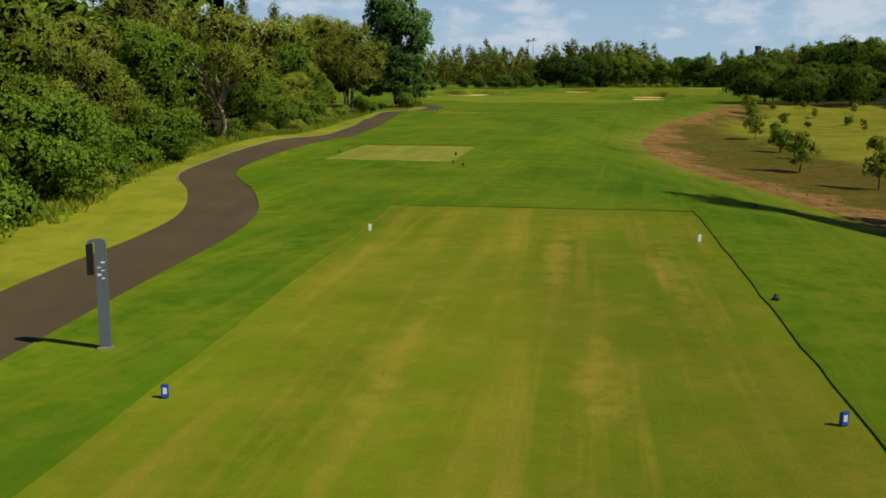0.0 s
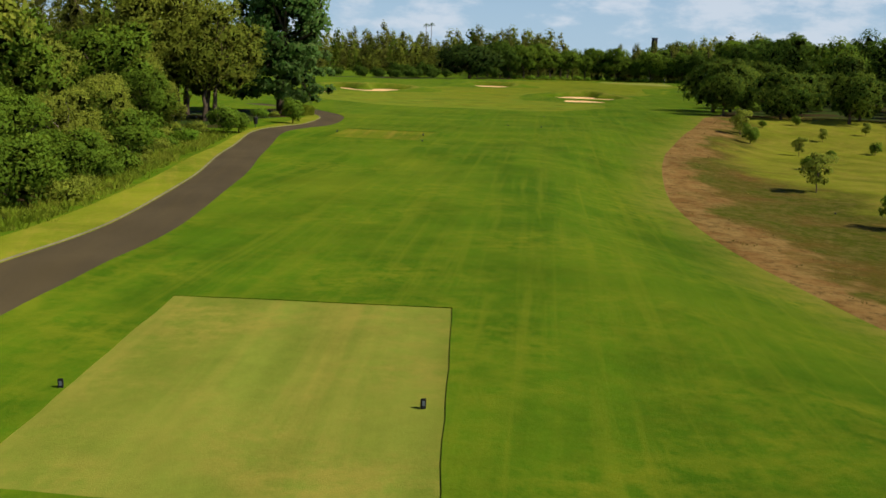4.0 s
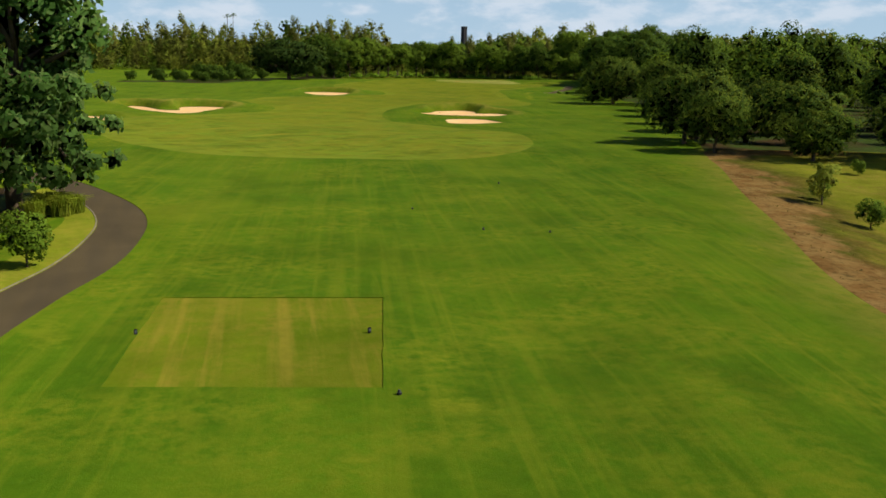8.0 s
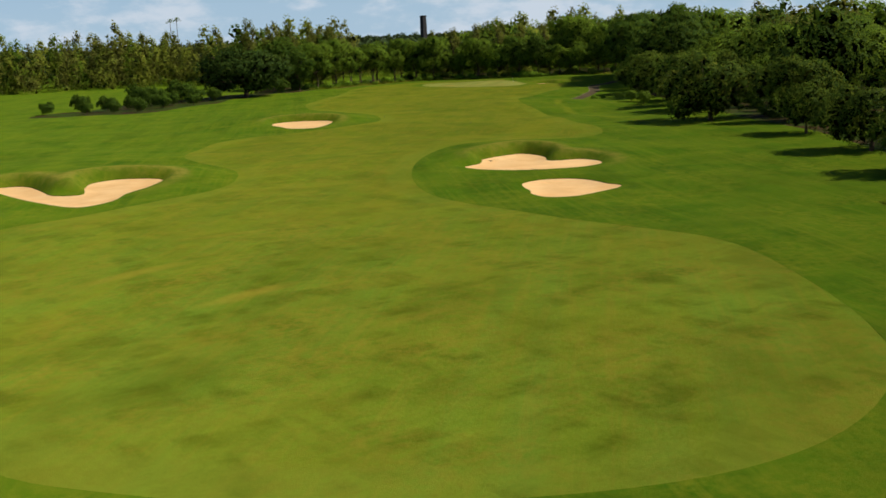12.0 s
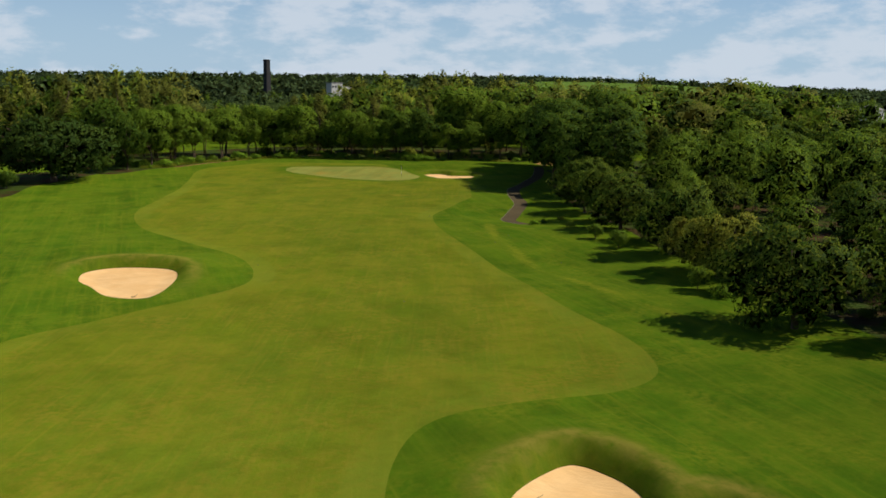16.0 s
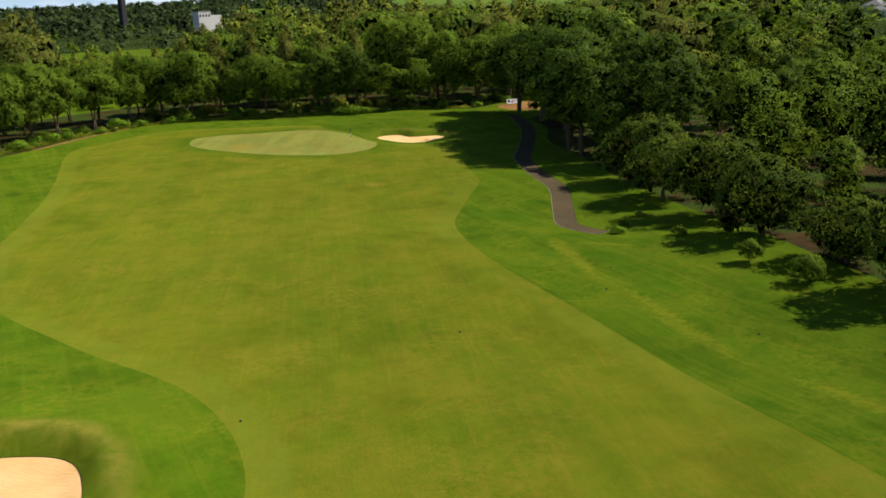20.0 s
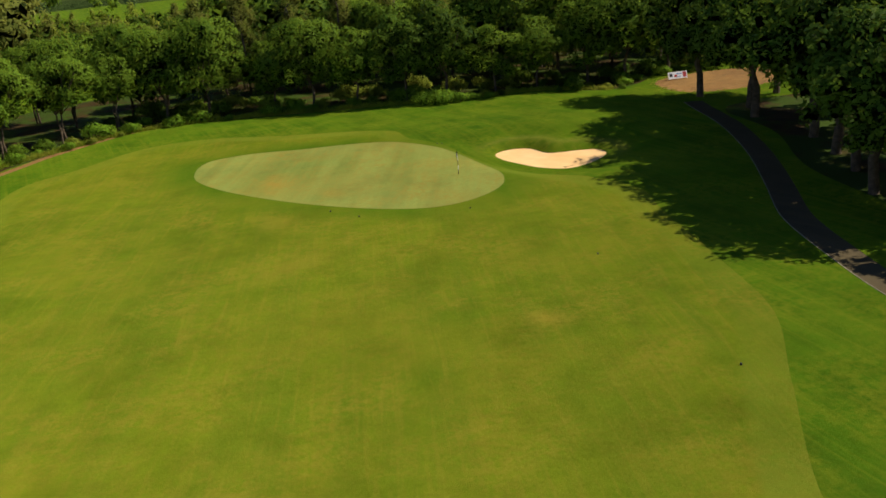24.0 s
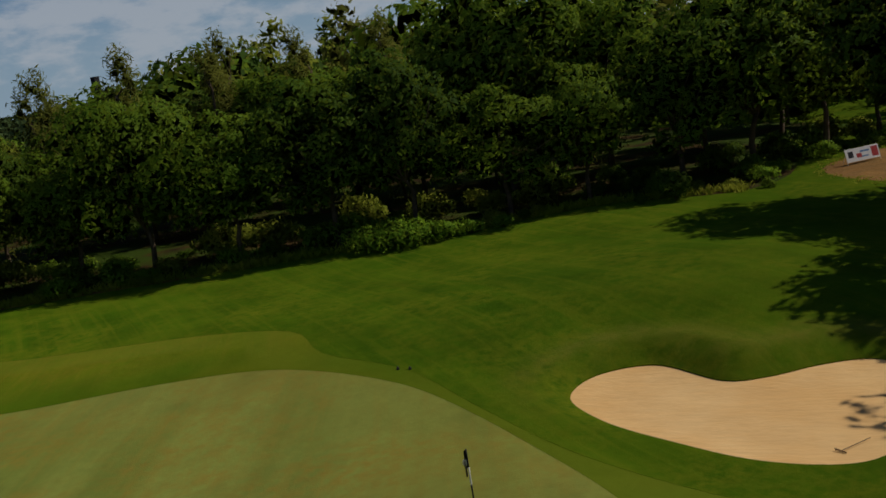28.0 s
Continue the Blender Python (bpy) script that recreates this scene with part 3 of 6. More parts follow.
LIFT = {"sand": 0.0, "green": 0.045, "tee": 0.03, "path": 0.035, "fairway": 0.05, "farland": 0.07, "dirt": 0.03, "scrub": 0.06, "verge": 0.06, "litter": 0.04, "rough": 0.056}


def smooth(a, b, v):
    t = np.clip((v - a) / (b - a), 0, 1)
    return t * t * (3 - 2 * t)


def edge_distance(px, py, line):
    """The distance of places to a closed line, and whether they lie inside it."""
    a = np.array([(q.x, q.y) for q in line])
    b = np.roll(a, -1, 0)
    best, inside = np.full(px.shape, 1e9), np.zeros(px.shape, bool)
    for (ax, ay), (bx, by) in zip(a, b):
        dx, dy = bx - ax, by - ay
        t = np.clip(((px - ax) * dx + (py - ay) * dy) / (dx * dx + dy * dy + 1e-12), 0, 1)
        best = np.minimum(best, (px - ax - t * dx) ** 2 + (py - ay - t * dy) ** 2)
        if ay != by:
            cross = ((ay > py) != (by > py)) & (px < dx * (py - ay) / dy + ax)
            inside ^= cross
    return np.sqrt(best), inside


def within(px, py, line):
    a = np.array([(q.x, q.y) for q in line])
    inside = np.zeros(px.shape, bool)
    for (ax, ay), (bx, by) in zip(a, np.roll(a, -1, 0)):
        if ay != by:
            inside ^= ((ay > py) != (by > py)) & (px < (bx - ax) * (py - ay) / (by - ay) + ax)
    return inside


# bunkers: outline, way in which the high lip lies, height of the lip, depth of the sand, level of its edge, reach of its banks
BUNKERS = [(ZONES[0][1], (0.35, 0.94), 1.35, 0.5, -0.35, 8.5), (ZONES[1][1], (0.55, 0.84), 0.22, 0.5, -0.45, 8.0), (ZONES[2][1], (0.30, 0.95), 1.25, 0.5, -0.10, 8.5),
           (ZONES[3][1], (0.1, 1.0), 1.3, 0.3, 0.0, 9.0), (ZONES[4][1], (0.1, 1.0), 0.7, 0.3, 0.0, 8.0), (ZONES[5][1], (0.62, 0.78), 0.95, 0.3, -0.75, 7.0)]
# mounds and hollows: x, y, radius, height
MOUNDS = [(4, 274, 15, 1.1), (-16, 252, 18, 0.9), (96, 314, 20, -0.9), (116, 352, 15, -0.8), (152, 435, 12, 1.0), (57, 264, 10, 0.4), (46, 340, 11, 0.5),
          (134, 448, 12, 0.5), (47, 232, 24, -0.42), (-14, 68, 10, 0.4), (70, 400, 30, 0.4)]


def ground_height(px, py):
    px, py = np.asarray(px, float), np.asarray(py, float)
    h = 0.10 * np.sin(px * 0.11 + 0.7) * np.sin(py * 0.083 + 1.1) + 0.07 * np.sin(px * 0.23 + py * 0.17) + 0.05 * np.sin(py * 0.31 - px * 0.12)
    for mx, my, r, a in MOUNDS:
        h = h + a * np.exp(-((px - mx) ** 2 + (py - my) ** 2) / (r * r))
    # the land falls from the tees to the scrub, which lies two metres lower
    into = px - np.interp(py, [q.y for q in SCRUB_EDGE[:150]], [q.x for q in SCRUB_EDGE[:150]])
    fall = 1.7 * smooth(-10, 0.5, into) * (1 - 0.35 * smooth(92, 125, py)) * (1 - smooth(125, 168, py)) + 0.45 * smooth(0, 8, into) * (1 - smooth(145, 172, py)) + 0.7 * smooth(2, 12, into) * smooth(100, 130, py) * (1 - smooth(140, 168, py))
    h = h - fall * (0.45 + 0.55 * smooth(12, 42, py)) * (1 - smooth(55, 95, px))
    for kind, line in ZONES:
        if kind == "tee":
            d, ins = edge_distance(px, py, line)
            h = np.where(ins, 0.12, h * smooth(0, 5, d) + 0.12 * (1 - smooth(0.3, 3.5, d)))
    for line, (ux, uy), lip, deep, level, reach in BUNKERS:
        cx, cy = sum(q.x for q in line) / len(line), sum(q.y for q in line) / len(line)
        near = (px - cx) ** 2 + (py - cy) ** 2 < 30 ** 2
        if near.any():
            d, ins = edge_distance(px[near], py[near], line)
            vx, vy = px[near] - cx, py[near] - cy
            face = np.clip(0.5 + 0.5 * (vx * ux + vy * uy) / (np.hypot(vx, vy) + 1e-6), 0, 1)
            rise = (0.04 + 0.96 * face ** 1.5) * lip * smooth(0, 1.3, d)
            bank = 1 - smooth(1.6, reach, d)
            h[near] = np.where(ins, level - 0.5 * deep * smooth(0, 1.6, d) + 0.06 * smooth(1.0, 3.0, d), h[near] * (1 - bank) + (level + rise) * bank)
    far = np.hypot(px - 60, py - 250)
    rise = 36 * (1 - 0.92 * smooth(0.55, 1.05, np.arctan2(px - 60, py - 250)))
    h = h + 14 * np.exp(-((px - 1150) ** 2 + (py - 1640) ** 2) / 380 ** 2)
    return h + rise * smooth(800, 3400, far) + 3 * smooth(700, 1500, far) * np.sin(px * 0.0021 + 1) * np.sin(py * 0.0017)


def at_height(x, y):
    return float(ground_height(np.array([x], float), np.array([y], float))[0])


def mesh_object(name, verts, faces, material, smooth_shade=True):
    me = bpy.data.meshes.new(name)
    me.from_pydata([tuple(v) for v in verts], [], [tuple(f) for f in faces])
    me.materials.append(material)
    if smooth_shade:
        me.polygons.foreach_set("use_smooth", [True] * len(me.polygons))
    return new(name, me)


def build_ground():
    rnd = np.random.RandomState(5)
    pts = []
    for x0, x1, y0, y1, s, hole in ((-60, 215, -12, 500, 3.0, None), (-420, 700, -300, 1000, 22, (-62, 217, -14, 502)), (-4700, 4700, -4500, 4700, 190, (-430, 710, -310, 1010))):
        gx, gy = np.meshgrid(np.arange(x0, x1 + 0.1, s), np.arange(y0, y1 + 0.1, s))
        gx, gy = gx.ravel() + rnd.uniform(-0.25, 0.25, gx.size) * s, gy.ravel() + rnd.uniform(-0.25, 0.25, gy.size) * s
        if hole:
            keep = ~((gx > hole[0]) & (gx < hole[1]) & (gy > hole[2]) & (gy < hole[3]))
            gx, gy = gx[keep], gy[keep]
        pts.append(np.stack([gx, gy], 1))
    for line, *_ in BUNKERS:     # denser round the bunkers
        cx, cy = sum(q.x for q in line) / len(line), sum(q.y for q in line) / len(line)
        gx, gy = np.meshgrid(np.arange(cx - 16, cx + 16, 0.75), np.arange(cy - 16, cy + 16, 0.75))
        gx, gy = gx.ravel() + rnd.uniform(-0.2, 0.2, gx.size), gy.ravel() + rnd.uniform(-0.2, 0.2, gy.size)
        d, ins = edge_distance(gx, gy, line)
        keep = (d < 5.5) & (d > 0.3)
        pts.append(np.stack([gx, gy], 1)[keep])
    verts = [Vector(q) for q in np.concatenate(pts)]
    edges = []
    for _, line in ZONES:
        n = len(verts)
        verts += [Vector((q.x, q.y)) for q in line]
        edges += [(n + i, n + (i + 1) % len(line)) for i in range(len(line))]
    v2, _, faces, *_ = geometry.delaunay_2d_cdt(verts, edges, [], 0, 1e-4)
    xy = np.array([(q.x, q.y) for q in v2])
    tri = np.array([f[:3] for f in faces])
    mid = xy[tri].mean(1)
    owner = np.full(len(tri), -1)
    for i, (_, line) in enumerate(ZONES):
        free = owner < 0
        a = np.array([(q.x, q.y) for q in line])
        lo, hi = a.min(0), a.max(0)
        idx = np.nonzero(free & (mid[:, 0] > lo[0]) & (mid[:, 0] < hi[0]) & (mid[:, 1] > lo[1]) & (mid[:, 1] < hi[1]))[0]
        owner[idx[within(mid[idx, 0], mid[idx, 1], line)]] = i
    z = ground_height(xy[:, 0], xy[:, 1])
    u, w = xy[tri[:, 1]] - xy[tri[:, 0]], xy[tri[:, 2]] - xy[tri[:, 0]]
    flip = u[:, 0] * w[:, 1] - u[:, 1] * w[:, 0] < 0
    tri[flip] = tri[flip][:, ::-1]
    return xy, z, tri, owner


GX, GZ, GT, GO = build_ground()
LABELS = {"sand": ("bunker_sand", "pale golden raked sand in a grass-faced golf bunker", "sand bunker"), "green": ("putting_green", "finely mown pale putting green with dry patches", "putting green"),
          "tee": ("tee_box", "level rectangular tee of striped, worn short grass", "tee box"), "path": ("cart_path", "grey-brown asphalt cart path winding through the grass", "path"),
          "fairway": ("fairway", "closely mown olive-green fairway with mowing marks", "fairway"), "dirt": ("bare_ground", "reddish-brown bare earth with dry grass tufts", "bare ground"),
          "scrub": ("scrub_ground", "patchy yellow-green rough grass with brown earth", "rough ground"), "verge": ("grass_verge", "yellow-green grass verge beside the cart path", "verge"),
          "litter": ("woodland_floor", "shaded woodland floor of leaf litter and grass", "woodland floor"), "farland": ("distant_ground", "distant land of woods and fields reaching to the horizon", "ground"), "rough": ("ground", "lush green mown rough with yellowish streaks", "ground")}


def zone_mesh(kind, pick, material):
    """One piece of the ground, with a turned-down edge so that neighbouring cuts of grass show a small step."""
    tri = GT[pick]
    used, inv = np.unique(tri, return_inverse=True)
    tri = inv.reshape(-1, 3)
    xyz = np.column_stack([GX[used], GZ[used] + LIFT[kind]])
    count = {}
    for a, b, c in tri:
        for e in ((a, b), (b, c), (c, a)):
            count[e] = 1
    rim = [e for e in count if (e[1], e[0]) not in count]
    top, low = {}, {}
    verts = xyz.tolist()
    faces = tri.tolist()
    for a, b in rim:
        for i in (a, b):
            if i not in low:
                top[i], low[i] = len(verts), len(verts) + 1
                verts += [verts[i][:], [verts[i][0], verts[i][1], verts[i][2] - 0.16]]
        faces.append([top[b], top[a], low[a], low[b]])
    name, label, category = LABELS[kind]
    ob = mesh_object(name, verts, faces, material)
    if kind in ("scrub", "fairway"):      # how far each place lies from the edge
        inner = SCRUB_EDGE if kind == "scrub" else [q for z, l in ZONES if z == "fairway" for q in l]
        v = np.array(verts)
        d = np.full(len(v), 1e9)
        for q in inner:
            d = np.minimum(d, np.hypot(v[:, 0] - q.x, v[:, 1] - q.y))
        ob.data.attributes.new("from_edge", "FLOAT", "POINT").data.foreach_set("value", d.astype(np.float32))
    if kind in ("rough", "fairway"):      # how much of a bunker's dry crest each place has
        v = np.array(verts)
        crest = np.zeros(len(v))
        for line, (ux, uy), lip, *_ in BUNKERS:
            cx, cy = sum(q.x for q in line) / len(line), sum(q.y for q in line) / len(line)
            near = np.hypot(v[:, 0] - cx, v[:, 1] - cy) < 25
            d, _ = edge_distance(v[near, 0], v[near, 1], line)
            vx, vy = v[near, 0] - cx, v[near, 1] - cy
            face = np.clip(0.45 + 0.8 * (vx * (ux + 0.5 * uy) + vy * (uy - 0.5 * ux)) / (np.hypot(vx, vy) + 1e-6), 0, 1)
            crest[near] = np.maximum(crest[near], min(1.0, (lip / 1.3) ** 2) * face * (0.2 + 0.8 * smooth(0.9, 1.5, d)) * (1 - smooth(2.0, 3.3, d)))
        d = np.full(len(v), 1e9)          # and of the dry fringe along the bare ground
        for q in SCRUB_EDGE:
            d = np.minimum(d, np.hypot(v[:, 0] - q.x, v[:, 1] - q.y))
        crest = np.maximum(crest, 0.8 * (1 - smooth(0.0, 3.0, d)))
        if kind == "fairway":
            d, _ = edge_distance(v[:, 0], v[:, 1], ZONES[6][1])
            ob.data.attributes.new("collar", "FLOAT", "POINT").data.foreach_set("value", (1 - smooth(1.4, 5.0, d)).astype(np.float32))
        ob.data.attributes.new("lip", "FLOAT", "POINT").data.foreach_set("value", crest.astype(np.float32))
    return tagged(ob, label, category, kind="structure")


for i, (kind, line) in enumerate(ZONES):
    if (GO == i).any():
        zone_mesh(kind, GO == i, M["tee_pale" if kind == "tee" and 50 < line[0].y < 100 else kind])


# ---- trees ----
def part(name, data, material, parent, label=""):
    """One mesh object under a thing; data is a bmesh or a mesh."""
    if isinstance(data, bmesh.types.BMesh):
        me = bpy.data.meshes.new(name)
        data.to_mesh(me)
        data.free()
    else:
        me = data
    if material:
        me.materials.clear()
        me.materials.append(material)
    ob = new(name, me)
    ob.parent = parent
    return tagged(ob, label)


ICO = np.array([(0, 0, 1)] + [(0.894 * math.cos(a), 0.894 * math.sin(a), 0.447) for a in np.arange(5) * 1.2566] + [(0.894 * math.cos(a), 0.894 * math.sin(a), -0.447) for a in np.arange(5) * 1.2566 + 0.628] + [(0, 0, -1)])
ICO_F = np.array([(0, 1 + i, 1 + (i + 1) % 5) for i in range(5)] + [(1 + i, 6 + i, 1 + (i + 1) % 5) for i in range(5)] + [(1 + (i + 1) % 5, 6 + i, 6 + (i + 1) % 5) for i in range(5)] + [(11, 6 + (i + 1) % 5, 6 + i) for i in range(5)])


def unit(v):
    return v / (np.linalg.norm(v, axis=-1, keepdims=True) + 1e-9)


def leaf_cards(rs, lobes, count, size, upright=0.05, long=1.8, spread=(0.72, 1.06), low=-0.75, ragged=0.6):
    """Leaves or leaf sprays as folded diamonds over the lobes of a crown: corner places, four to a leaf."""
    c, r = np.array([q[:3] for q in lobes]), np.array([q[3] for q in lobes])
    flat = np.array([q[4] if len(q) > 4 else 0.85 for q in lobes])
    pick = rs.choice(len(lobes), count, p=r ** 2 / (r ** 2).sum())
    mid = c.mean(0)
    d = rs.normal(size=(count, 3))
    out = unit(c[pick] - mid + 1e-6)
    d = unit(unit(d) + 0.45 * out + np.array([0, 0, 0.25]))
    d[:, 2] = np.where(d[:, 2] < low, -d[:, 2] * 0.5, d[:, 2])
    d = unit(d)
    at = c[pick] + d * np.column_stack([r[pick], r[pick], r[pick] * flat[pick]]) * rs.uniform(*spread, (count, 1))
    n = unit(d + ragged * rs.normal(size=(count, 3)) + np.array([0, 0, upright]))
    t = unit(np.cross(n, rs.normal(size=(count, 3))))
    b = np.cross(n, t)
    s = size * rs.uniform(0.6, 1.35, (count, 1))
    w = s / long
    face = unit(0.55 * d + 0.65 * unit(at - mid) + 0.16 * rs.normal(size=(count, 3)))     # leaves of a clump catch the light together
    return np.stack([at - t * s * 0.5, at - b * w * 0.5 - n * s * 0.08, at + t * s * 0.5 - n * s * 0.16, at + b * w * 0.5 - n * s * 0.08], 1), face


def cores(lobes, shrink=0.6, each=9):
    """The dense inside of a crown: large leaf sprays that cross within each lobe."""
    rs = np.random.RandomState(len(lobes) * 7 + each)
    c = np.repeat(np.array([q[:3] for q in lobes]), each, 0)
    r = np.repeat(np.array([q[3] for q in lobes]), each)[:, None]
    flat = np.repeat(np.array([q[4] if len(q) > 4 else 0.85 for q in lobes]), each)
    n = len(c)
    d = unit(rs.normal(size=(n, 3)))
    at = c + d * r * rs.uniform(0.05, shrink, (n, 1)) * np.column_stack([np.ones(n), np.ones(n), flat])
    t = unit(np.cross(d, rs.normal(size=(n, 3))) + 0.25 * d)
    b = unit(np.cross(d, t))
    s = r * rs.uniform(0.42, 0.66, (n, 1))
    v = np.stack([at - t * s * 0.8, at + b * s * 0.6 - d * s * 0.1, at + t * s * 0.8, at - b * s * 0.5 - d * s * 0.15], 1).reshape(-1, 3)
    k = np.arange(n)[:, None] * 4
    return v, np.concatenate([k + np.array([[0, 1, 2]]), k + np.array([[0, 2, 3]])]), np.repeat(d, 4, 0)


def crown_mesh(name, quads, core=None, face=None):
    """A mesh of leaves (places of four corners each, and the normal of each) and of the dense inner foliage."""
    verts = quads.reshape(-1, 3)
    me = bpy.data.meshes.new(name)
    nq, nt = len(quads), len(core[1]) if core else 0
    if core:
        tri = core[1] + len(verts)
        verts = np.concatenate([verts, core[0]])
    loops = np.arange(4 * nq) if not nt else np.concatenate([np.arange(4 * nq), tri.ravel()])
    starts = np.concatenate([np.arange(nq) * 4, 4 * nq + np.arange(nt) * 3])
    me.vertices.add(len(verts))
    me.vertices.foreach_set("co", verts.astype(np.float32).ravel())
    me.loops.add(len(loops))
    me.loops.foreach_set("vertex_index", loops.astype(np.int32))
    me.polygons.add(nq + nt)
    me.polygons.foreach_set("loop_start", starts.astype(np.int32))
    me.update(calc_edges=True)
    if face is not None:
        normals = np.concatenate([np.repeat(face, 4, 0), core[2]]).astype(np.float32)
        me.polygons.foreach_set("use_smooth", [True] * (nq + nt))
        me.attributes.new("custom_normal", "FLOAT_VECTOR", "POINT").data.foreach_set("vector", normals.ravel())
    return me


def limb(bm, points, r0, r1, sides=6):
    """A tapered, bent limb through some points."""
    rings = []
    for i, q in enumerate(points):
        q = Vector(q)
        along = (Vector(points[min(i + 1, len(points) - 1)]) - Vector(points[max(i - 1, 0)])).normalized()
        u = along.orthogonal().normalized()
        w = along.cross(u)
        r = r0 + (r1 - r0) * i / (len(points) - 1)
        rings.append([bm.verts.new(q + r * (math.cos(a) * u + math.sin(a) * w)) for a in [2 * math.pi * k / sides for k in range(sides)]])
    for a, b in zip(rings, rings[1:]):
        for k in range(sides):
            bm.faces.new((a[k], a[(k + 1) % sides], b[(k + 1) % sides], b[k])).smooth = True
    bm.faces.new(rings[-1])


def skeleton_mesh(rnd, height, r, lobes, forks=5, low=0.3, lean=0.08, sides=7, stems=1):
    """Trunk and limbs reaching into the lobes of a crown."""
    bm = bmesh.new()
    for s in range(stems):
        ox, oy = (0, 0) if stems == 1 else (rnd.uniform(-0.5, 0.5), rnd.uniform(-0.5, 0.5))
        top = height * low
        bend = [(ox, oy, -0.25)]
        for i in range(1, 5):
            bend.append((ox + rnd.uniform(-1, 1) * lean * top * i / 3, oy + rnd.uniform(-1, 1) * lean * top * i / 3, top * i / 4))
        flare = [(ox, oy, -0.3), (ox, oy, 0.25), *bend[2:]]
        limb(bm, flare, r * 1.25, r * 0.72, sides)
        tip = Vector(bend[-1])
        chosen = rnd.sample(lobes, min(forks, len(lobes)))
        for q in chosen:
            goal = Vector(q[:3])
            mids = [tip - Vector((0, 0, r)), tip.lerp(goal, 0.35) + Vector((rnd.uniform(-0.3, 0.3), rnd.uniform(-0.3, 0.3), rnd.uniform(0, 0.4))), tip.lerp(goal, 0.7) + Vector((rnd.uniform(-0.3, 0.3), rnd.uniform(-0.3, 0.3), 0.1)), goal]
            limb(bm, mids, r * 0.55, r * 0.12, max(5, sides - 2))
    return bm


def dome_lobes(rnd, height, radius, base, count, size, flat=0.85, taper=0.55, wild=1.0):
    """Lobes over a domed crown from base to height."""
    out = []
    sway = rnd.uniform(0, 6)
    mid = (height + base) / 2
    half = (height - base) / 2
    for i in range(count):
        f = (i + 0.5) / count
        zz = -0.85 + 1.75 * f
        a = i * 2.39996 + rnd.uniform(-0.5, 0.5)
        rr = math.sqrt(max(0.02, 1 - min(zz, 0.97) ** 2)) * (1.0 if zz > 0 else 1 - taper * abs(zz) * 0.6)
        rr *= rnd.uniform(0.8 - 0.35 * wild, 0.9 + 0.15 * wild) * (1 + wild * (0.16 * math.sin(2 * a + sway) + 0.12 * math.sin(3 * a - sway)))
        s = size * rnd.uniform(0.8 - 0.2 * wild, 1.2 + 0.2 * wild)
        out.append((radius * rr * math.cos(a) * 0.88, radius * rr * math.sin(a) * 0.88, mid + half * zz * rnd.uniform(0.76, 0.96) + rnd.uniform(-0.4, 0.4), s, flat * rnd.uniform(0.8, 1.15)))
    out.append((0, 0, mid, radius * 0.5, 0.8 * half / (radius * 0.62)))
    return out


def bough_lobes(rnd, height, radius, base, boughs, size, each=7, flat=0.85, wild=0.6, small=0.46, taper=0.3):
    """A domed crown of boughs, each a cluster of smaller lobes with gaps between them."""
    out = []
    for bx, by, bz, s, fl in dome_lobes(rnd, height - 0.55 * size, radius - 0.4 * size, base + 0.2 * size, boughs, size, flat, taper, wild)[:-1]:
        for j in range(each):
            z = -0.45 + 1.4 * (j + 0.5) / each
            a, r = j * 2.39996 + rnd.uniform(-0.5, 0.5), math.sqrt(max(0.05, 1 - min(z, 0.98) ** 2))
            out.append((bx + 0.62 * s * r * math.cos(a), by + 0.62 * s * r * math.sin(a), bz + 0.62 * s * z * fl, s * small * rnd.uniform(0.75, 1.25), 0.9))
    out.append((0, 0, (height + base) / 2, radius * 0.42, 0.62 * (height - base) / radius))
    return out


def tree(name, label, category, group, leaf, bark, seed, lobes_of, height, r, leaves, size, forks=6, low=0.3, lean=0.08, stems=1, **cards):
    """A tree as an Empty at its foot with trunk and crown below it, still at the origin."""
    rnd, rs = random.Random(seed), np.random.RandomState(seed)
    lobes = lobes_of(rnd)
    root = tagged(new(name), label, category, group)
    root.empty_display_size = 0.5
    part("trunk", skeleton_mesh(rnd, height, r, lobes, forks, low, lean, 7, stems), M[bark], root)
    quads, face = leaf_cards(rs, lobes, leaves, size, **cards)
    part("crown", crown_mesh("crown", quads, cores(lobes, 0.6, 5 if leaves > 800 else 4), face), M[leaf], root)
    return root


PROTO = {}


def put(key, x, y, scale=1.0, turn=None, tall=1.0, rnd=random.Random(11)):
    """One more tree or bush of a kind, standing on the ground."""
    a = rnd.uniform(0, 6.283) if turn is None else turn
    m = Matrix.LocRotScale((x, y, at_height(x, y) + 0.02), Euler((0, 0, a)), (scale * rnd.uniform(0.9, 1.12), scale * rnd.uniform(0.9, 1.12), scale * tall * rnd.uniform(0.93, 1.08)))
    ob, used = PROTO[key]
    if used:
        return copy_thing(ob, m)
    PROTO[key] = (ob, True)
    ob.matrix_basis = m
    return ob


def kind_of(key, *args, **kw):
    PROTO[key] = (tree(*args, **kw), False)


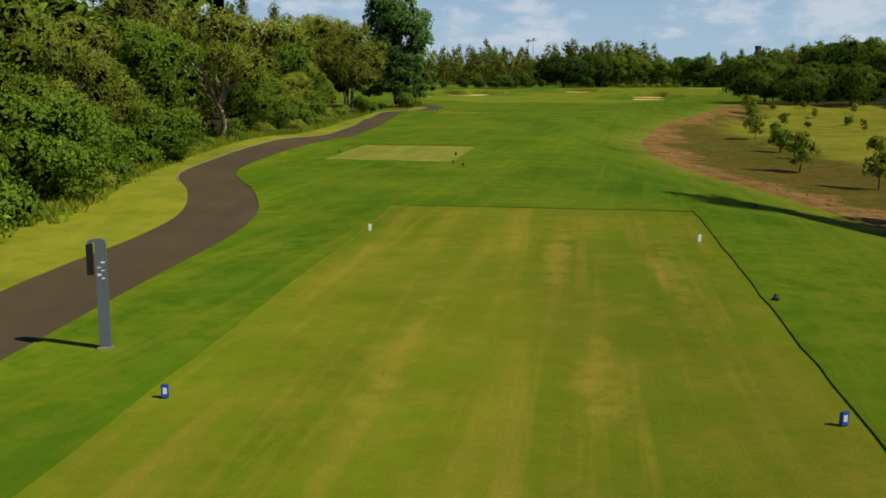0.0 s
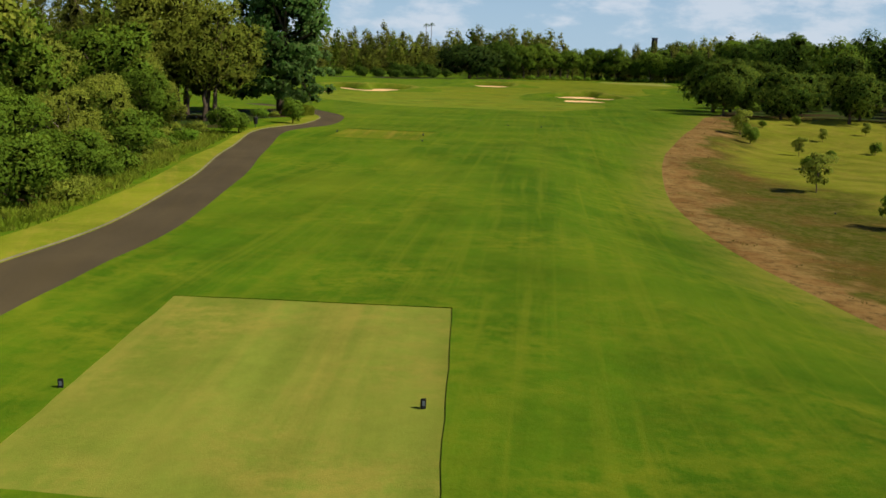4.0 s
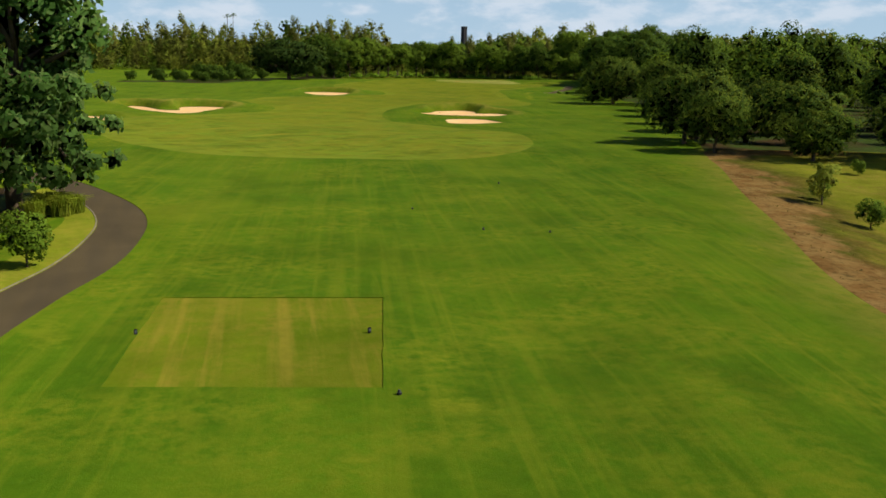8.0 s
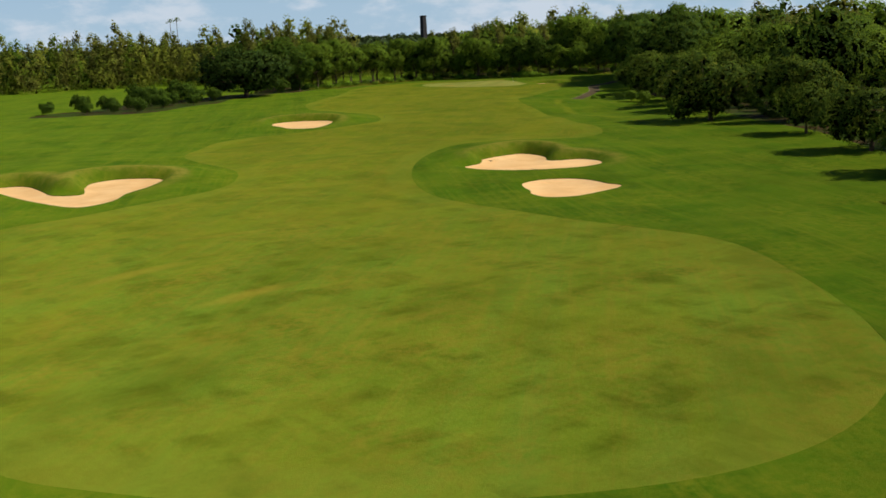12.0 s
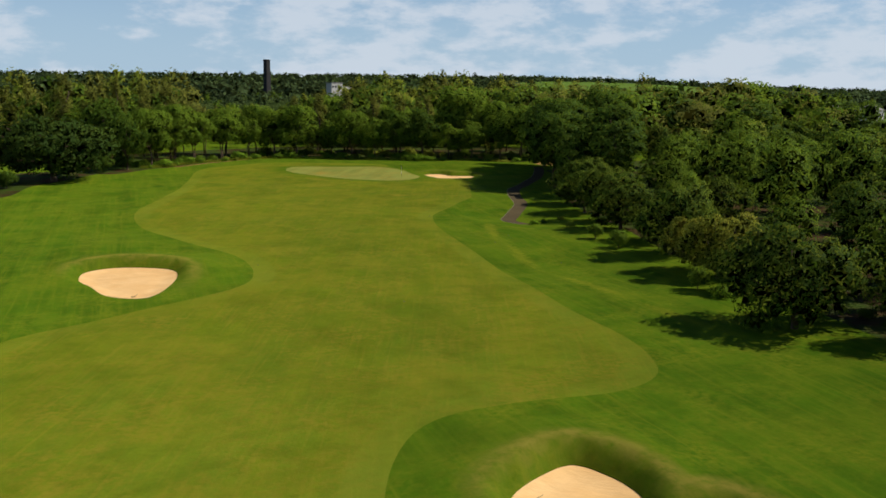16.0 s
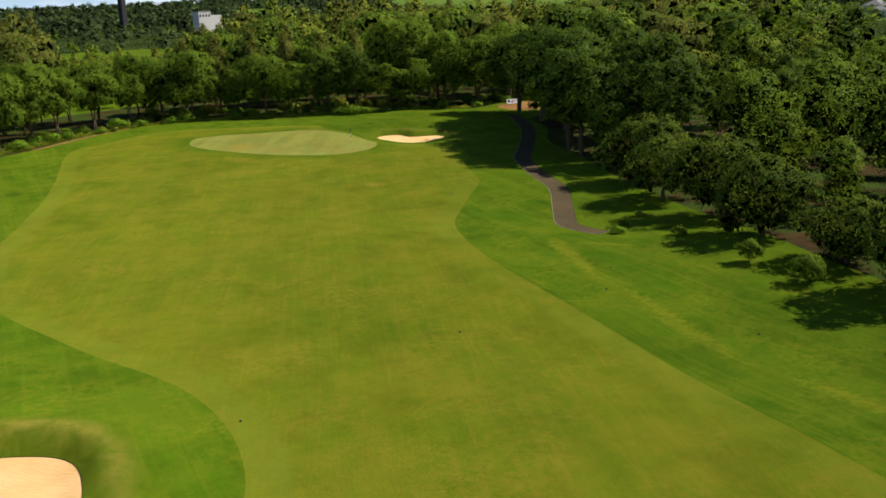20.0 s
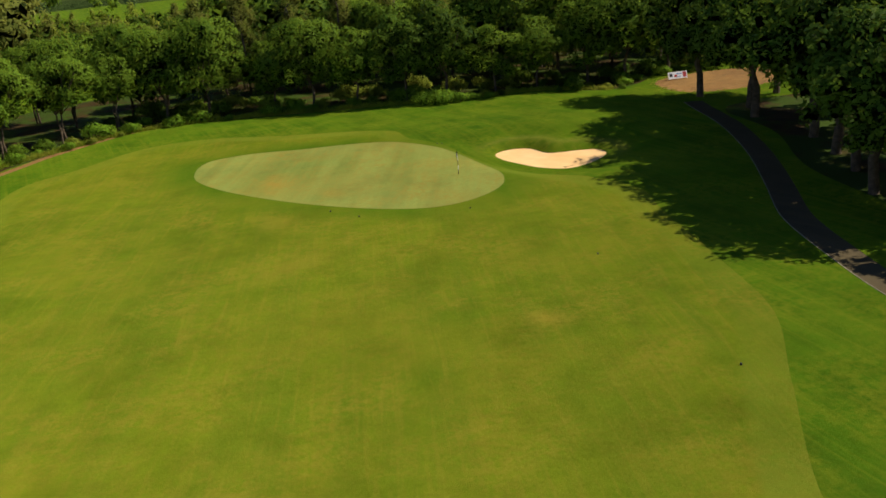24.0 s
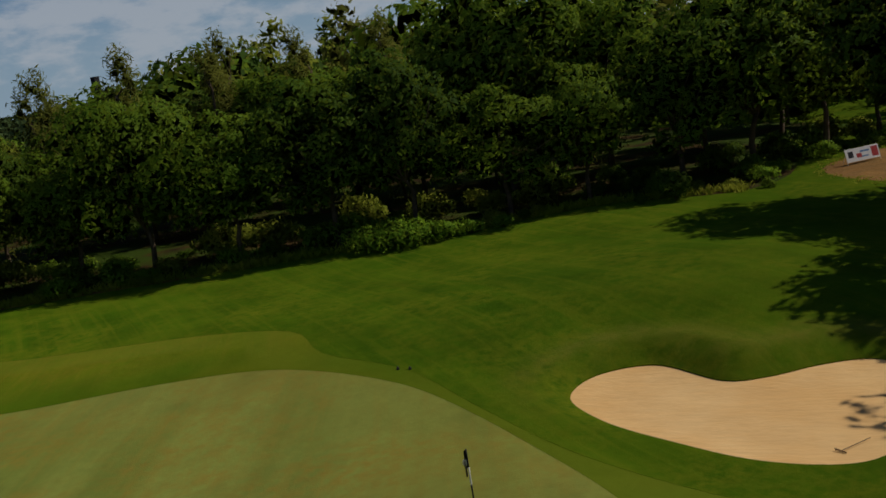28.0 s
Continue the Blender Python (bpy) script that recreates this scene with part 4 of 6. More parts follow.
for i in range(3):
    kind_of(f"mango{i}", "mango_tree", "round dense mango tree with dark glossy leaves", "tree", "mango trees beside the fairway", "leaf_mango", "bark", 20 + i,
            lambda r: bough_lobes(r, 8.8, 6.2, 0.5, 24, 2.25, 7, 0.9, 0.6), 8.8, 0.28, 9000, 0.36, forks=9, low=0.26, stems=1, ragged=0.38, spread=(0.82, 1.12), long=2.2)
kind_of("mango_rear", "mango_tree", "round mango tree in the rear of the row", "tree", "mango trees beside the fairway", "leaf_mango", "bark", 28,
        lambda r: bough_lobes(r, 8.8, 6.2, 0.5, 22, 2.2, 6, 0.9, 0.6), 8.8, 0.28, 4600, 0.5, forks=7, low=0.26, ragged=0.38, spread=(0.84, 1.1), long=2.2)
kind_of("mango_gold", "mango_tree", "mango tree with yellowing bronze-green leaves", "tree", "mango trees beside the fairway", "leaf_gold", "bark", 31,
        lambda r: bough_lobes(r, 8.8, 5.4, 0.4, 24, 1.9, 7, 0.9, 0.5), 8.8, 0.25, 8000, 0.36, forks=7, low=0.26, ragged=0.4, spread=(0.84, 1.1), long=2.2)
for i in range(3):
    kind_of(f"wood{i}", "woodland_tree", "leafy woodland tree with a loose uneven crown", "tree", "trees at the wood's edge", "leaf_wood" if i else "leaf_olive", "bark_pale" if i == 1 else "bark", 40 + i,
            lambda r: bough_lobes(r, 9.6, 4.4, 1.0, 16, 1.75, 6, 0.8, 0.9), 9.4, 0.2, 6000, 0.30, forks=9, low=0.34, lean=0.14, ragged=0.9, spread=(0.6, 1.2))
for i in range(2):
    kind_of(f"edge{i}", "woodland_tree", "leafy tree of fine olive leaves at the wood's edge", "tree", "trees at the wood's edge", "leaf_olive" if i else "leaf_wood", "bark_pale" if i else "bark", 44 + i,
            lambda r: bough_lobes(r, 9.6, 4.4, 1.2, 17, 1.7, 7, 0.75, 1.0), 9.4, 0.2, 12500, 0.21, forks=14, low=0.34, lean=0.16, ragged=0.7, spread=(0.65, 1.18))
kind_of("pale_trunk", "pale_trunked_tree", "spreading tree with a forked pale trunk", "tree", "trees at the wood's edge", "leaf_olive", "bark_pale", 47,
        lambda r: bough_lobes(r, 8.4, 4.8, 2.9, 17, 1.5, 7, 0.7, 0.9), 8.2, 0.17, 12500, 0.19, forks=24, low=0.26, lean=0.10, ragged=0.8, spread=(0.6, 1.2))
def skirt_lobes(rnd, height, radius, base):
    """A tall crown whose lowest boughs spread widest."""
    out = bough_lobes(rnd, height, 0.86 * radius, base + 1.4, 30, 2.2, 7, 0.7, 0.8)
    for i in range(26):
        a, z, s, q = i * 2.39996, base + 0.1 + 0.22 * i, rnd.uniform(1.4, 1.9), radius * (0.60 if i % 2 else 0.36)
        for j in range(6):
            b = j * 2.1
            out.append((q * math.cos(a) + 0.7 * s * math.cos(b), q * math.sin(a) + 0.7 * s * math.sin(b), z + 0.25 * s * math.sin(3 * b), 0.5 * s, 0.8))
    return out


kind_of("big", "broadleaf_tree", "tall broadleaf tree with large glossy leaves", "tree", "tall trees by the path", "leaf_big", "bark", 52,
        lambda r: skirt_lobes(r, 17.5, 7.6, 1.6), 17.5, 0.45, 15000, 0.46, forks=18, low=0.4, long=1.5, ragged=0.6, spread=(0.7, 1.12))
kind_of("grey", "leafy_tree", "rounded grey-green tree with several stems", "tree", "tall trees by the path", "leaf_olive", "bark", 55,
        lambda r: bough_lobes(r, 11.0, 5.6, 1.2, 24, 2.1, 7, 0.8, 0.7), 11.0, 0.2, 15000, 0.23, forks=8, low=0.25, stems=3, ragged=0.9, spread=(0.6, 1.15))
for i in range(2):
    kind_of(f"tall{i}", "shade_tree", "tall dark shade tree overhanging the cart path", "tree", "shade trees round the green", "leaf_dark", "bark", 60 + i,
            lambda r: bough_lobes(r, 19.0, 8.4, 4.2, 26, 2.7, 7, 0.7, 0.9), 19.0, 0.42, 9200, 0.54, forks=14, low=0.36, lean=0.06, ragged=0.6, spread=(0.65, 1.16))
for i in range(3):
    kind_of(f"back{i}", "forest_tree", "dense leafy tree at the edge of the forest", "tree", "forest trees behind the green", ("leaf_wood", "leaf_wood", "leaf_dark")[i], "bark", 66 + i,
            lambda r: bough_lobes(r, 13.0, 5.4, 2.2, 20, 2.1, 7, 0.8, 0.8), 13.0, 0.2, 8000, 0.40, forks=10, low=0.3, ragged=0.42, spread=(0.78, 1.12), long=2.2)
kind_of("grove", "grove_tree", "slim tree with bare stems under a leafy crown", "tree", "forest trees behind the green", "leaf_wood", "bark", 75,
        lambda r: bough_lobes(r, 13.0, 5.2, 4.2, 18, 2.0, 7, 0.8, 0.8), 13.0, 0.16, 7000, 0.40, forks=9, low=0.34, stems=2, ragged=0.5, spread=(0.75, 1.14), long=2.2)
kind_of("round_bush", "round_bush", "big rounded dark green bush", "shrub", "bushes of the island", "leaf_dark", "bark", 76,
        lambda r: bough_lobes(r, 5.0, 3.2, 0.2, 16, 1.3, 6, 0.9, 0.4), 5.0, 0.1, 4200, 0.30, forks=6, low=0.2, ragged=0.45, spread=(0.84, 1.08))
kind_of("rain", "rain_tree", "broad dark umbrella-shaped tree with a domed crown", "tree", "forest trees behind the green", "leaf_rain", "bark", 72,
        lambda r: bough_lobes(r, 15.5, 13.4, 0.8, 56, 3.2, 6, 0.55, 0.6, taper=0.1), 15.5, 0.6, 15000, 0.6, forks=14, low=0.3, ragged=0.45, spread=(0.8, 1.08))


def spire_lobes(rnd, height, radius, base, count):
    return [(rnd.uniform(-1, 1) * radius * (1.15 - f) * 0.9, rnd.uniform(-1, 1) * radius * (1.15 - f) * 0.9, base + (height - base) * f, (0.45 + 0.55 * (1 - f)) * radius * 0.5, 1.5) for f in [(i + 0.5) / count for i in range(count)]]


for i in range(2):
    kind_of(f"casuarina{i}", "casuarina_tree", "tall feathery olive-brown casuarina tree", "tree", "casuarinas behind the wood", "leaf_casuarina", "bark", 80 + i,
            lambda r: spire_lobes(r, 17.0, 3.4, 2.0, 34), 17.0, 0.16, 5200, 0.62, forks=3, low=0.8, long=5.5, ragged=1.3, spread=(0.2, 1.45), upright=-0.4)
kind_of("sapling", "young_tree", "young sapling with a thin stem and small crown", "tree", "saplings on the rough ground", "leaf_olive", "bark", 90,
        lambda r: dome_lobes(r, 2.2, 0.72, 0.6, 14, 0.36), 2.2, 0.035, 1500, 0.15, forks=5, low=0.5)
kind_of("sapling_bushy", "young_tree", "bushy young tree with a thin stem", "tree", "saplings on the rough ground", "leaf_wood", "bark", 91,
        lambda r: dome_lobes(r, 2.0, 1.05, 0.6, 18, 0.46), 2.0, 0.045, 2200, 0.15, forks=6, low=0.45)


def bush_lobes(rnd, height, radius, count):
    return [(radius * 0.75 * math.cos(a) * f, radius * 0.75 * math.sin(a) * f, height * (0.3 + 0.45 * rnd.random() * (1.2 - f)), height * rnd.uniform(0.3, 0.45), 0.9) for a, f in [(i * 2.4, math.sqrt((i + 0.5) / count)) for i in range(count)]]


for key, leaf, seed, lab in (("bush0", "leaf_wood", 95, "dense green shrub at the wood's edge"), ("bush1", "leaf_fresh", 96, "bright green leafy shrub in full sun"), ("bush2", "leaf_olive", 97, "olive-green shrub in the undergrowth"), ("bush3", "leaf_dark", 98, "dark rounded shrub at the trees' foot")):
    kind_of(key, "shrub", lab, "shrub", "shrubs along the wood's edge", leaf, "bark", seed, lambda r: bush_lobes(r, 2.0, 1.6, 11), 2.0, 0.05, 1000, 0.26, forks=5, low=0.2, ragged=0.95, spread=(0.6, 1.3))


kind_of("shrub_big", "tall_shrub", "tall leafy green shrub beside the path", "shrub", "shrubs along the wood's edge", "leaf_wood", "bark", 99, lambda r: dome_lobes(r, 3.6, 2.5, 0.1, 26, 0.8), 3.6, 0.07, 8500, 0.17, forks=6, low=0.2, ragged=0.8, spread=(0.7, 1.15), long=1.5)
kind_of("shrub_dark", "tall_shrub", "tall dark shrub overhanging the grass", "shrub", "shrubs along the wood's edge", "leaf_wood", "bark", 100, lambda r: dome_lobes(r, 3.6, 2.3, 0.1, 24, 0.8), 3.6, 0.07, 6500, 0.18, forks=6, low=0.2, ragged=0.8, spread=(0.7, 1.15))


def scatter(outline, gap, seed, inset=0.0):
    """Places inside an outline, at least gap apart."""
    rs = np.random.RandomState(seed)
    a = np.array([(q[0], q[1]) for q in outline])
    lo, hi = a.min(0), a.max(0)
    tries = int((hi - lo).prod() / gap ** 2 * 5)
    p = rs.uniform(lo, hi, (tries, 2))
    p = p[within(p[:, 0], p[:, 1], [Vector(q) for q in outline])]
    cells, out = {}, []
    for x, y in p:
        cx, cy = int(x // gap), int(y // gap)
        if all((x - u) ** 2 + (y - v) ** 2 >= gap * gap for i in (-1, 0, 1) for j in (-1, 0, 1) for u, v in cells.get((cx + i, cy + j), ())):
            cells.setdefault((cx, cy), []).append((x, y))
            out.append((x, y))
    return out


pick = random.Random(17)

# wood left of the tees
put("pale_trunk", -15.0, 67.4, 1.0, 0.6)
put("pale_trunk", -17.2, 44.0, 0.85, 2.2)
put("big", -7.2, 152.6, 1.04, 0.3)
put("grey", -13.2, 136.0, 1.15, 1.0)
put("grey", -17.0, 146.0, 1.1, 2.0)
put("grey", -18.5, 134.0, 1.0, 3.0)
for y in (24, 34, 41, 52, 59, 76, 83, 90, 97, 104, 112, 119):
    x = -16.6 + pick.uniform(-0.8, 0.8) + (1.2 if y > 74 else 0)
    put(f"edge{pick.randrange(2)}", x, y + pick.uniform(-2, 2), pick.uniform(0.62, 0.84))
for x, y in scatter([(-19, 10), (-19.5, 48), (-19, 96), (-17, 126), (-36, 128), (-40, 60), (-36, 8)], 6.4, 4):
    put(f"wood{pick.randrange(3)}", x, y, pick.uniform(0.78, 1.05) + max(0, -22 - x) * 0.006)
for x, y in scatter([(-12.5, 22), (-12.7, 34), (-14.0, 46), (-14.4, 55), (-13.2, 66), (-12.2, 84), (-11.6, 100), (-11.2, 120), (-15.5, 122), (-16.5, 70), (-18, 50), (-16, 22)], 1.9, 8):
    put(pick.choice(("bush0", "bush0", "bush1", "bush2", "bush2", "bush3")), x, y, pick.uniform(0.5, 1.0) * (0.5 if 54 < y < 70 else 1.0))
for k, x, y, s in (("shrub_big", -14.2, 34.0, 1.0), ("shrub_dark", -15.6, 37.5, 1.1), ("shrub_dark", -15.8, 29.0, 1.1), ("shrub_big", -15.4, 41.0, 0.8), ("shrub_dark", -15.2, 51.0, 0.9), ("shrub_dark", -14.4, 79.0, 0.9), ("shrub_big", -13.6, 88.0, 0.75), ("shrub_dark", -13.8, 98.0, 0.9)):
    put(k, x, y, s)
for x, y, s in ((-9.9, 119.5, 1.05), (-8.9, 121.5, 0.8), (-5.1, 136.2, 1.0)):
    put("sapling_bushy", x, y, s)
for x, y, s in ((-10.2, 128, 0.6), (-9.4, 130.2, 0.6), (-8.8, 144, 0.6), (-7.6, 146.5, 0.55), (-12, 140, 0.7), (-4.9, 152.5, 0.5)):
    put(pick.choice(("bush1", "bush2")), x, y, s)

# trees that shade the tee from beyond the picture
put("tall0", 26.6, 33.0, 0.92)
put("tall1", 32.5, 26.5, 0.9)

# mango row along the fairway
ROW = [(57.5, 187.5, 0.86), (55.6, 178.5, 0.7), (63, 176, 0.85), (62.5, 193, 0.9), (68, 205, 0.85), (75.5, 217, 0.85), (83, 232, 0.9), (90, 250, 1.0), (93.2, 274, 1.45), (99.5, 262, 1.05), (101, 288, 0.85),
       (105.5, 296, 0.95), (112, 311, 1.1), (107, 301, 0.8), (120, 331, 1.1), (125, 340, 1.08), (128.5, 351, 1.22), (117, 320, 0.9), (134, 360, 1.1), (70, 186, 0.9), (78, 198, 0.95), (85, 212, 0.95), (93, 228, 1.0), (72, 170, 0.85), (82, 166, 0.9), (92, 172, 0.95), (60, 169, 0.75), (67.5, 164.5, 0.8), (77, 159, 0.85), (88, 156, 0.85), (99, 153, 0.9)]
for i, (x, y, s) in enumerate(ROW):
    put("mango_gold" if i in (13, 11) else "mango_rear" if i in (2, 19, 20, 21, 22, 25, 24, 29, 30) else f"mango{i % 3}", x, y, s, tall=0.95 + 0.1 * pick.random())
for x, y, s, k in ((110, 319.4, 1.15, "sapling_bushy"), (111.5, 326.5, 0.95, "sapling_bushy"), (98.5, 292, 1.1, "sapling_bushy"), (112.6, 343.7, 0.5, "bush1"), (116, 346, 0.5, "bush0"), (97, 287, 0.8, "bush1"), (115.5, 338, 0.7, "bush0"), (121, 348, 0.6, "bush2"), (84, 224, 0.8, "bush0"), (73, 208, 0.7, "bush0")):
    put(k, x, y, s)

# saplings on the scrub
for k, x, y, s in ((0, 25.6, 70.4, 1.65), (0, 26.2, 58.8, 1.25), (0, 33.2, 104.9, 1.15), (1, 31.0, 90.6, 1.15), (0, 46.5, 150.5, 1.5), (1, 44.8, 143.5, 1.25), (1, 29.6, 82.0, 0.75), (1, 47.6, 152.0, 0.9), (0, 46.9, 136.0, 0.9),
                   (1, 41.0, 122.0, 0.8), (1, 49.6, 134.4, 0.6), (1, 58.4, 161.0, 0.8), (0, 55.5, 148.0, 0.8), (1, 52.5, 158.0, 0.6), (1, 57, 139, 0.9), (0, 52, 122, 0.8), (1, 38, 80, 0.9), (0, 63, 152, 0.8)):
    put(("sapling", "sapling_bushy")[k], x, y, (0.85 if y < 115 else 0.68) * s)

# shade trees between cart path and forest, round the green
for x, y, s in ((143.6, 379.8, 0.86), (147.8, 386.5, 1.04), (153.5, 392.0, 1.08), (158.6, 397.6, 1.08), (164.0, 404.0, 1.05), (169.2, 416.0, 1.08), (177.0, 431.4, 0.93), (174.5, 421.0, 0.9), (171, 400, 1.05), (162, 386, 1.0), (141, 370, 0.62), (184, 424, 0.95),
                (180, 410, 1.0), (170.5, 408.5, 0.95), (153, 375, 0.95), (146, 366, 0.8)):
    put(f"tall{pick.randrange(2)}", x, y, 1.19 * s, tall=0.9)

# forest edge behind the green
EDGE = [(72, 460), (80, 467), (88, 474.5), (96, 481), (104, 485), (112, 487), (120, 487.5), (128, 486), (135.5, 482.5), (141, 477), (146, 472.5), (152, 468), (158, 464.5), (164, 461.5), (170, 458.5), (177, 454), (183, 451), (191, 450), (200, 449)]
for x, y in EDGE:
    put("grove" if 90 < x < 113 else f"back{pick.randrange(3)}", x + pick.uniform(-1, 1), y + pick.uniform(-0.5, 1.5), pick.uniform(0.88, 1.08) if x > 96 else pick.uniform(0.98, 1.22))
for x, y in scatter([(66, 474), (100, 496), (140, 494), (176, 466), (210, 458), (218, 470), (190, 490), (140, 510), (90, 508), (64, 490)], 9.0, 5):
    low = 0.21 < (x - 103) / (y - 387) < 0.40
    put("grove" if 88 < x < 113 else f"back{pick.randrange(3)}", x, y, pick.uniform(0.75, 0.92) if low else pick.uniform(0.95, 1.3))
for x, y in scatter([(78, 463.5), (98, 477.5), (116, 484), (134, 477.5), (148, 467.5), (160, 461), (169, 455.5), (175, 447.5), (178, 450), (160, 465), (148, 472), (134, 482), (116, 488), (96, 482), (76, 468)], 2.5, 9):
    put(pick.choice(("bush0", "bush1", "bush1", "bush2", "bush3")), x, y, 0.5 + 0.9 * pick.random() ** 1.5)
for x, y, s in ((151.6, 463.2, 1.1), (153.4, 462.0, 1.3), (155.0, 461.4, 1.2), (156.6, 460.2, 0.9), (158.6, 459.6, 0.7), (161.0, 458.6, 0.6), (137.4, 476.6, 0.8), (139.0, 475.4, 0.7)):
    put("bush1", x, y, s)

# feathery trees rising behind the wood and the forest edge
for x, y, s in ((-40, 176, 1.0), (-46, 184, 1.1), (-38, 190, 1.0), (-50, 196, 1.1), (-34, 202, 1.0), (-44, 206, 1.0), (-56, 186, 1.1), (-30, 100, 0.95), (-36, 112, 1.0), (70, 488, 1.1), (78, 496, 1.25), (86, 500, 1.2), (92, 494, 1.1), (64, 496, 1.2), (134, 506, 0.85), (141, 502, 0.9), (148, 497, 1.0), (155, 493, 1.0), (162, 488, 0.95), (169, 483, 1.05), (177, 478, 0.95), (186, 474, 1.0), (144, 510, 0.9), (160, 500, 1.1)):
    put(f"casuarina{pick.randrange(2)}", x, y, s)

for x, y, s in ((171.2, 450.4, 0.42), (169.4, 452.2, 0.36), (163.2, 458.6, 0.4)):
    put("round_bush", x, y, s)

# tall undergrowth between the trunks at the forest's edge
for x, y in scatter([(74, 463), (88, 473), (104, 483), (120, 486), (134, 481.5), (146, 471.5), (158, 464), (170, 458), (182, 451), (204, 448), (204, 453), (182, 457), (160, 470), (140, 484), (120, 493), (100, 489), (72, 468)], 3.0, 12):
    if not 92 < x < 112:
        put(pick.choice(("bush0", "bush2", "bush3", "bush3")), x + 0.8, y + 2.6, pick.uniform(1.2, 2.2), tall=pick.uniform(0.9, 1.3))
for x, y in scatter([(150, 376), (160, 386), (170, 396), (182, 412), (190, 428), (200, 426), (190, 400), (170, 380), (152, 366)], 4.2, 13):
    put(pick.choice(("bush0", "bush3")), x, y, pick.uniform(0.8, 1.5))

# island of trees left of the green
put("rain", 53, 440, 1.18, tall=0.84)
for x, y, s in ((21, 396, 0.75), (15, 397, 0.72), (9, 400, 0.75), (27, 407, 0.85), (35, 413, 0.8), (30, 416.5, 0.95), (25, 417, 0.95), (37, 424, 1.0), (20, 410, 0.9), (27, 424, 1.3), (34, 433, 1.7), (14, 410, 1.0), (42, 426, 0.9), (8, 416, 1.1), (23, 430, 1.5), (0, 410, 0.8), (66, 455, 1.2), (72, 461, 1.1)):
    put("round_bush", x, y, 1.8 * s)

# undergrowth between the mango row and the wood
for x, y in scatter([(64, 194), (80, 216), (92, 240), (98, 262), (106, 284), (116, 306), (124, 322), (132, 340), (142, 336), (130, 308), (116, 278), (106, 250), (98, 226), (86, 198)], 4.2, 19):
    put(pick.choice(("bush0", "bush3", "bush3")), x, y, pick.uniform(0.9, 1.7))
for x, y, s in ((184.5, 451.5, 1.6), (188.5, 451.0, 1.8), (192.5, 450.0, 1.7), (196.5, 449.0, 1.9), (200.5, 447.5, 1.7), (204.5, 445.0, 1.8), (207.5, 441.0, 1.7), (208.5, 436.0, 1.6), (181.0, 450.5, 1.3)):
    put(pick.choice(("bush3", "bush0")), x, y, s)
for x, y, s in ((179.5, 448.5, 0.7), (183, 449.6, 0.6), (189, 449.4, 0.8), (193.5, 447.5, 0.9), (197, 446, 1.0), (176.5, 446, 0.5)):
    put(pick.choice(("bush1", "bush0")), x, y, s)


# ---- woods that nobody could count ----
def woods(name, label, places, kinds, seed):
    """Many trees as one mesh: each is one of a few crowns of leaf clumps, turned and scaled."""
    rs = np.random.RandomState(seed)
    all_q, all_v, all_f, all_n, all_c, base = [], [], [], [], [], 0
    heights = ground_height(np.array([q[0] for q in places]), np.array([q[1] for q in places]))
    for (x, y, s), z in zip(places, heights):
        (quads, face), (cv, cf, cn) = kinds[rs.randint(len(kinds))]
        a = rs.uniform(0, 6.283)
        turn = np.array([[math.cos(a), -math.sin(a), 0], [math.sin(a), math.cos(a), 0], [0, 0, 1]])
        sc = np.array([s, s, s * rs.uniform(0.88, 1.12)])
        all_q.append((quads @ turn.T) * sc + (x, y, z))
        all_v.append((cv @ turn.T) * sc + (x, y, z))
        all_f.append(cf + base)
        all_n.append(face @ turn.T)
        all_c.append(cn @ turn.T)
        base += len(cv)
    me = crown_mesh(name, np.concatenate(all_q), (np.concatenate(all_v), np.concatenate(all_f), np.concatenate(all_c)), np.concatenate(all_n))
    return me


def low_kind(seed, lobes, count, size, **kw):
    rs = np.random.RandomState(seed)
    return leaf_cards(rs, lobes, count, size, **kw), cores(lobes, 0.82, 5)


def stuff(name, label, category, places, kinds, leaf, seed):
    me = woods(name, label, places, kinds, seed)
    me.materials.append(M[leaf])
    return tagged(new(name, me), label, category, kind="stuff")


mid_broad = [low_kind(s, dome_lobes(random.Random(s), 14.0, 6.6, 0.5, 12, 2.9), 660, 0.9, ragged=0.22, spread=(0.88, 1.06), long=1.6) for s in (1, 2, 3, 4)]
near_broad = [low_kind(s, bough_lobes(random.Random(s), 14.0, 5.4, 1.0, 10, 3.0, 4, 0.85, 0.9, small=0.66), 3100, 0.44, ragged=0.25, spread=(0.9, 1.06), long=1.7) for s in (11, 12, 13, 14)]
mid_spire = [low_kind(s, spire_lobes(random.Random(s), 17.0, 5.0, 1.5, 18), 520, 1.1, long=2.6, ragged=0.7, spread=(0.6, 1.2), upright=-0.2) for s in (5, 6, 7)]
far_broad = [low_kind(s, dome_lobes(random.Random(s), 11.0, 7.0, 0.5, 4, 3.6), 60, 2.6, ragged=0.3) for s in (8, 9, 10)]

CLEARING = [Vector(q) for q in ((98, 506), (114, 503), (130, 545), (112, 560))]
FAR_LAWN = [Vector(q) for q in ((150, 680), (215, 670), (262, 720), (270, 790), (160, 790))]
LOW_TREES = [Vector(q) for q in ((108, 500), (138, 500), (168, 585), (215, 670), (150, 680), (122, 585))]


